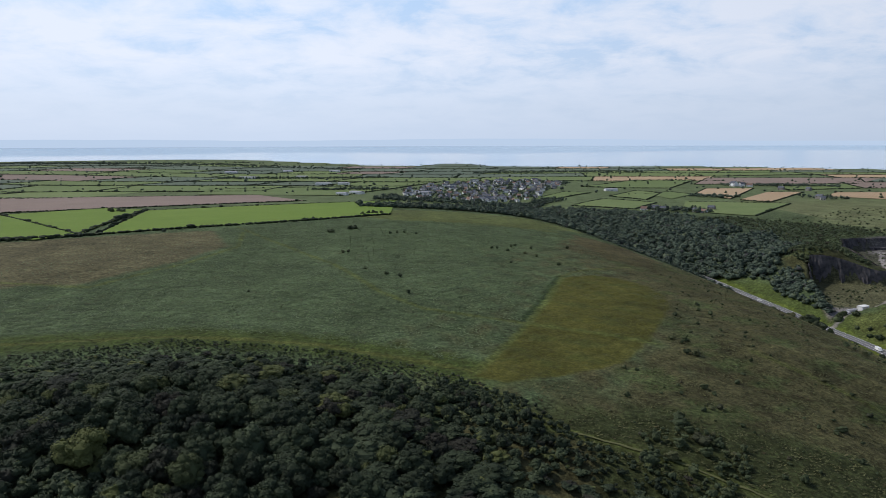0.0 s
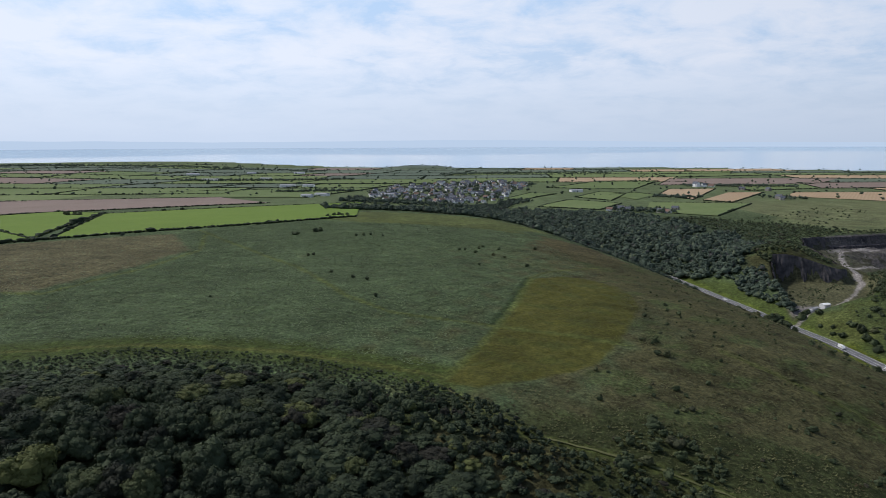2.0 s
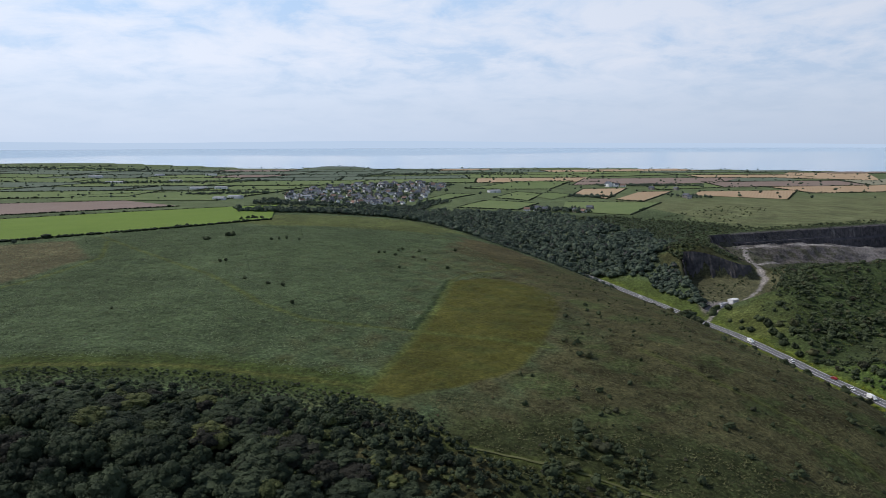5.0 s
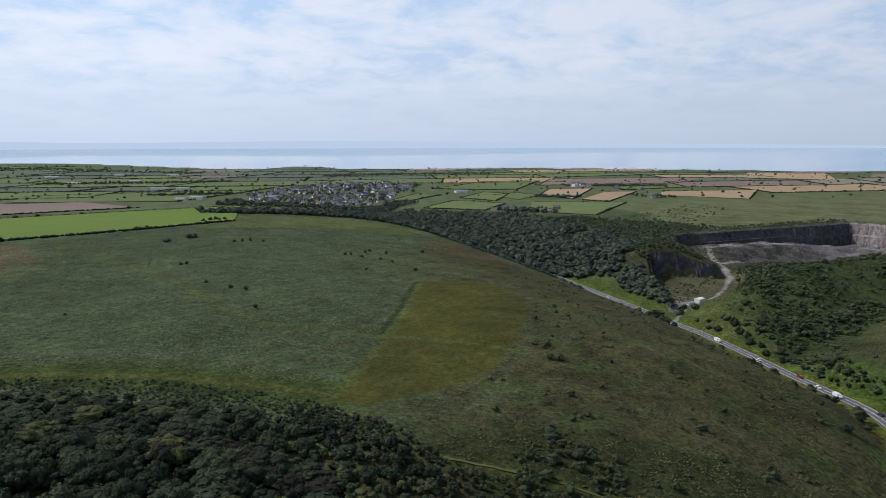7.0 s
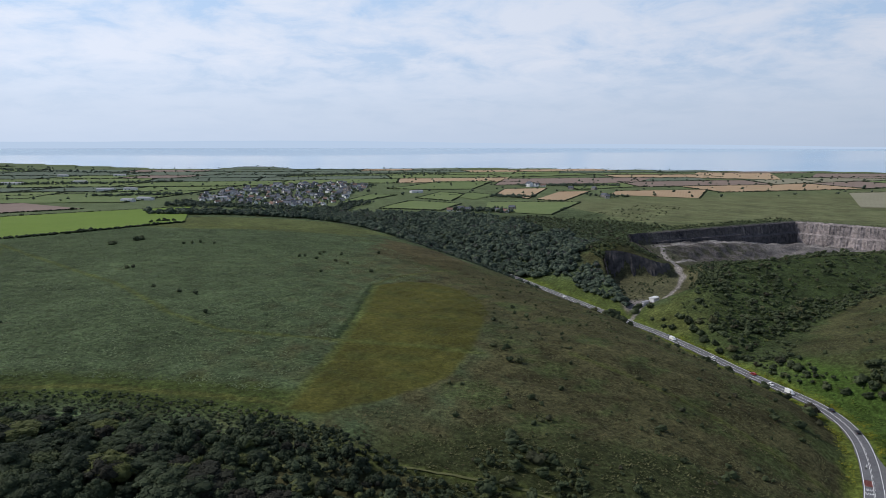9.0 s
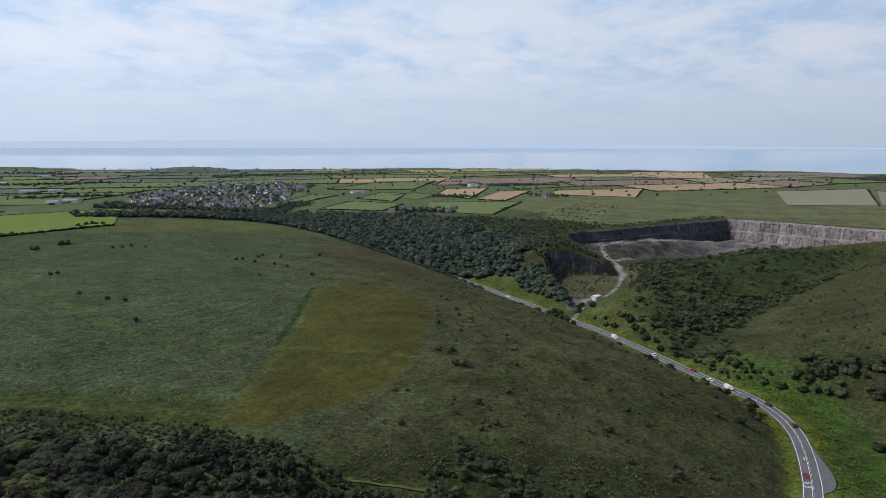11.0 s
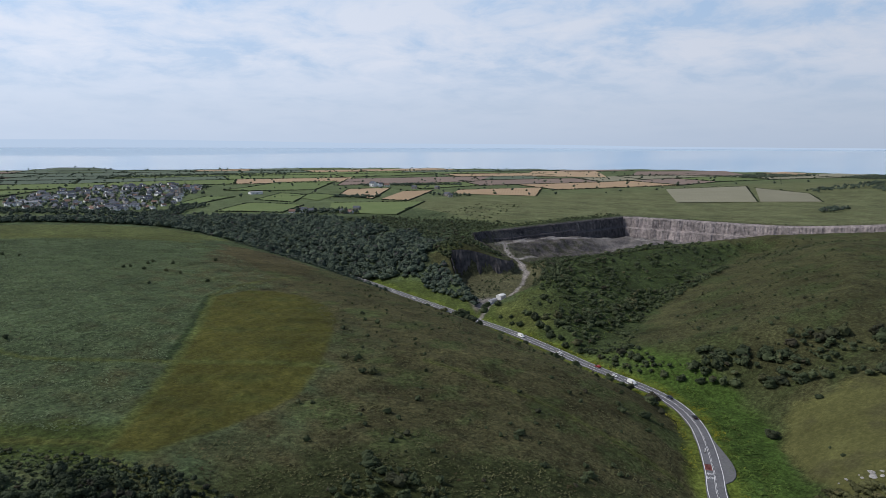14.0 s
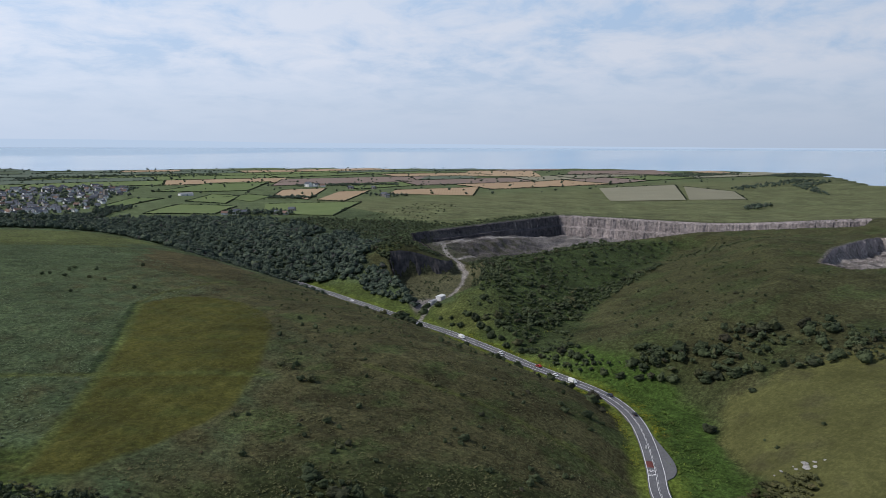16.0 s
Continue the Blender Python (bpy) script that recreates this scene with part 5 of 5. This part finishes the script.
def settle(template, x, y, turn, size=1.0):
    return copy_thing(template, pose(x, y, up(x, y), 0, 0, turn) @ Matrix.Diagonal((size, size, size, 1)))


MODELS = [
    house(7.5, 10, 5.0, RENDERED, SLATE, "white rendered village house with slate roof", 2),
    house(7.0, 9, 4.8, CREAM, SLATE, "cream rendered village house with slate roof", 1),
    house(7.5, 13, 5.0, STONE, SLATE, "stone village house with grey slate roof", 2),
    house(8.0, 11, 2.9, RENDERED, TILE, "white bungalow with brown tiled roof", 1),
    house(7.0, 18, 5.0, RENDERED, SLATE, "row of white terraced houses under slate", 2),
]
village = [(-75, 1420), (-95, 1600), (-20, 1830), (110, 1960), (260, 1960), (330, 1840), (250, 1620), (190, 1430), (90, 1330), (0, 1330)]
spots, rng = scatter(village, 29, 91, 0.45)
spots = spots[waves(spots[:, 0], spots[:, 1], 110, 92) < 0.75]
for n, (x, y) in enumerate(spots[:240]):
    settle(MODELS[rng.choice(5, p=(0.3, 0.16, 0.2, 0.2, 0.14))], x, y, rng.choice((20, 110, 65)) + rng.uniform(-14, 14), rng.uniform(0.72, 1.0))
greens, rng = scatter(village, 13, 93, 0.5)
near_house = np.min(np.hypot(greens[:, None, 0] - spots[None, :, 0], greens[:, None, 1] - spots[None, :, 1]), axis=1)
greens = greens[(near_house > 7) & (waves(greens[:, 0], greens[:, 1], 70, 94) < 0.25)]
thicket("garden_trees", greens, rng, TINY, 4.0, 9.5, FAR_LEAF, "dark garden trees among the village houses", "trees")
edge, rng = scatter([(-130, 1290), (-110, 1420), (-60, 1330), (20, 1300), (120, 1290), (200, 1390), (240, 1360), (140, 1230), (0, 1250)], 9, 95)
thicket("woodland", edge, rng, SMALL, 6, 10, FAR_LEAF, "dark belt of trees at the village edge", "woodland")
# the square church tower
tower = new("church")
part("tower", block(0, 0, 7.0, 6.0, 6.0, 18.0, 0.1), STONE, tower)
part("nave", prism([(3, -1), (22, -1), (22, 6), (3, 6)], 8.0, 0.0), STONE, tower)
part("nave_roof", block(0, 12.5, 7.0, 8.6, 19.6, 2.0, 0.9), SLATE, tower)
for s in (-1, 1):
    part("belfry_window", block(s * 3.0, 0, 13.0, 0.2, 1.2, 2.4), GLASS, tower)
    part("parapet", block(s * 2.8, 0, 16.6, 0.5, 6.0, 1.2), STONE, tower)
tower.matrix_world = pose(225, 1600, up(225, 1600), 0, 0, 30)
tagged(tower, "grey stone church with a square tower", "church")

farms = (
    (719, 1749, 0, 20, 1.6), (736, 1743, 0, 110, 1.2), (752, 1735, 3, 60, 1.2), (776, 1622, 2, 40, 1.0), (737, 1380, 2, 20, 1.1), (728, 1352, 1, 70, 1.0), (825, 1594, 2, 10, 1.0),
    (345, 1146, 0, 60, 1.1), (356, 1140, 1, 60, 1.0), (406, 1132, 1, 30, 0.9), (418, 1128, 3, 30, 0.9), (330, 1155, 3, 60, 0.9), (450, 1180, 2, 45, 0.9),
)
for x, y, k, turn, size in farms:
    settle(MODELS[k], x, y, turn, size)
for o in MODELS:
    for c in (*o.children_recursive, o):
        bpy.data.objects.remove(c)


def barn(x, y, turn, ln, wd, hg, label="long low grey farm shed on the plain"):
    ob = shed(x, y, turn, ln, wd, hg, label)
    ob.name = "barn"
    tagged(ob, label, "barn", "farm sheds")


for x, y, turn, ln in ((-300, 1780, 80, 38), (-250, 1790, 80, 28), (-420, 2120, 75, 34), (-180, 1480, 60, 30), (-40, 1500, 100, 26), (-560, 2050, 80, 55), (380, 1600, 100, 28), (-205, 1440, 70, 22), (-700, 2350, 85, 40), (-380, 2500, 85, 36), (-540, 2480, 85, 30)):
    barn(x, y, turn, ln, 14, 4.5)

# copses and hedge trees over the plain
copses = (
    ([(690, 1745), (700, 1790), (800, 1770), (960, 1720), (960, 1690), (800, 1720), (760, 1750)], 10, 101),
    ([(740, 1350), (720, 1400), (745, 1420), (770, 1400), (790, 1360)], 11, 102),
    ([(330, 1130), (345, 1180), (430, 1160), (430, 1110)], 9, 103),
    ([(560, 1395), (500, 1440), (520, 1470), (600, 1420)], 9, 104),
    ([(-640, 2000), (-620, 2060), (-300, 2090), (-160, 2150), (-150, 2100), (-300, 2040)], 13, 105),
    ([(-1900, 2900), (-1850, 3150), (-900, 3000), (-300, 2750), (-300, 2650), (-900, 2850)], 24, 106),
    ([(100, 2350), (120, 2450), (420, 2500), (700, 2450), (700, 2400), (400, 2420)], 16, 107),
    ([(-380, 650), (-360, 690), (-230, 720), (-180, 700)], 60, 108),
    ([(1900, 1500), (1880, 1620), (2150, 1720), (2350, 1600)], 17, 109),
    ([(1500, 1050), (1520, 1100), (2000, 1200), (2000, 1120)], 16, 110),
    ([(2150, 1330), (2264, 1475), (2665, 1543), (2500, 1350), (2200, 1250)], 15, 112),
    ([(1540, 860), (1560, 900), (1760, 1085), (2000, 1085), (1760, 1020)], 13, 113),
    ([(1100, 760), (1120, 790), (1230, 820), (1220, 790)], 10, 114),
    ([(-300, 1560), (-280, 1600), (-130, 1640), (-120, 1600)], 11, 111),
)
for corners, step, sd in copses:
    p, r = scatter(corners, step, sd)
    if len(p):
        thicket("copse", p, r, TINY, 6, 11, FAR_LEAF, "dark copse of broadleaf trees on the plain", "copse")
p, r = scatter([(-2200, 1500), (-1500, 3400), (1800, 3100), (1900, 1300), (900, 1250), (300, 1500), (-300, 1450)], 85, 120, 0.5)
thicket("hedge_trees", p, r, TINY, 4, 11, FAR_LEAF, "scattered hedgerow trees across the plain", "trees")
hedge([(-470, 640), (-400, 655), (-340, 690)], 4, 3.5, 131)
hedge([(-470, 632), (-400, 647), (-345, 680)], 4, 3.5, 132)
hedge([(-340, 690), (-217, 787), (-69, 922)], 3.2, 2.4, 133)
hedge([(-360, 690), (-424, 1010)], 3.5, 3.0, 134)
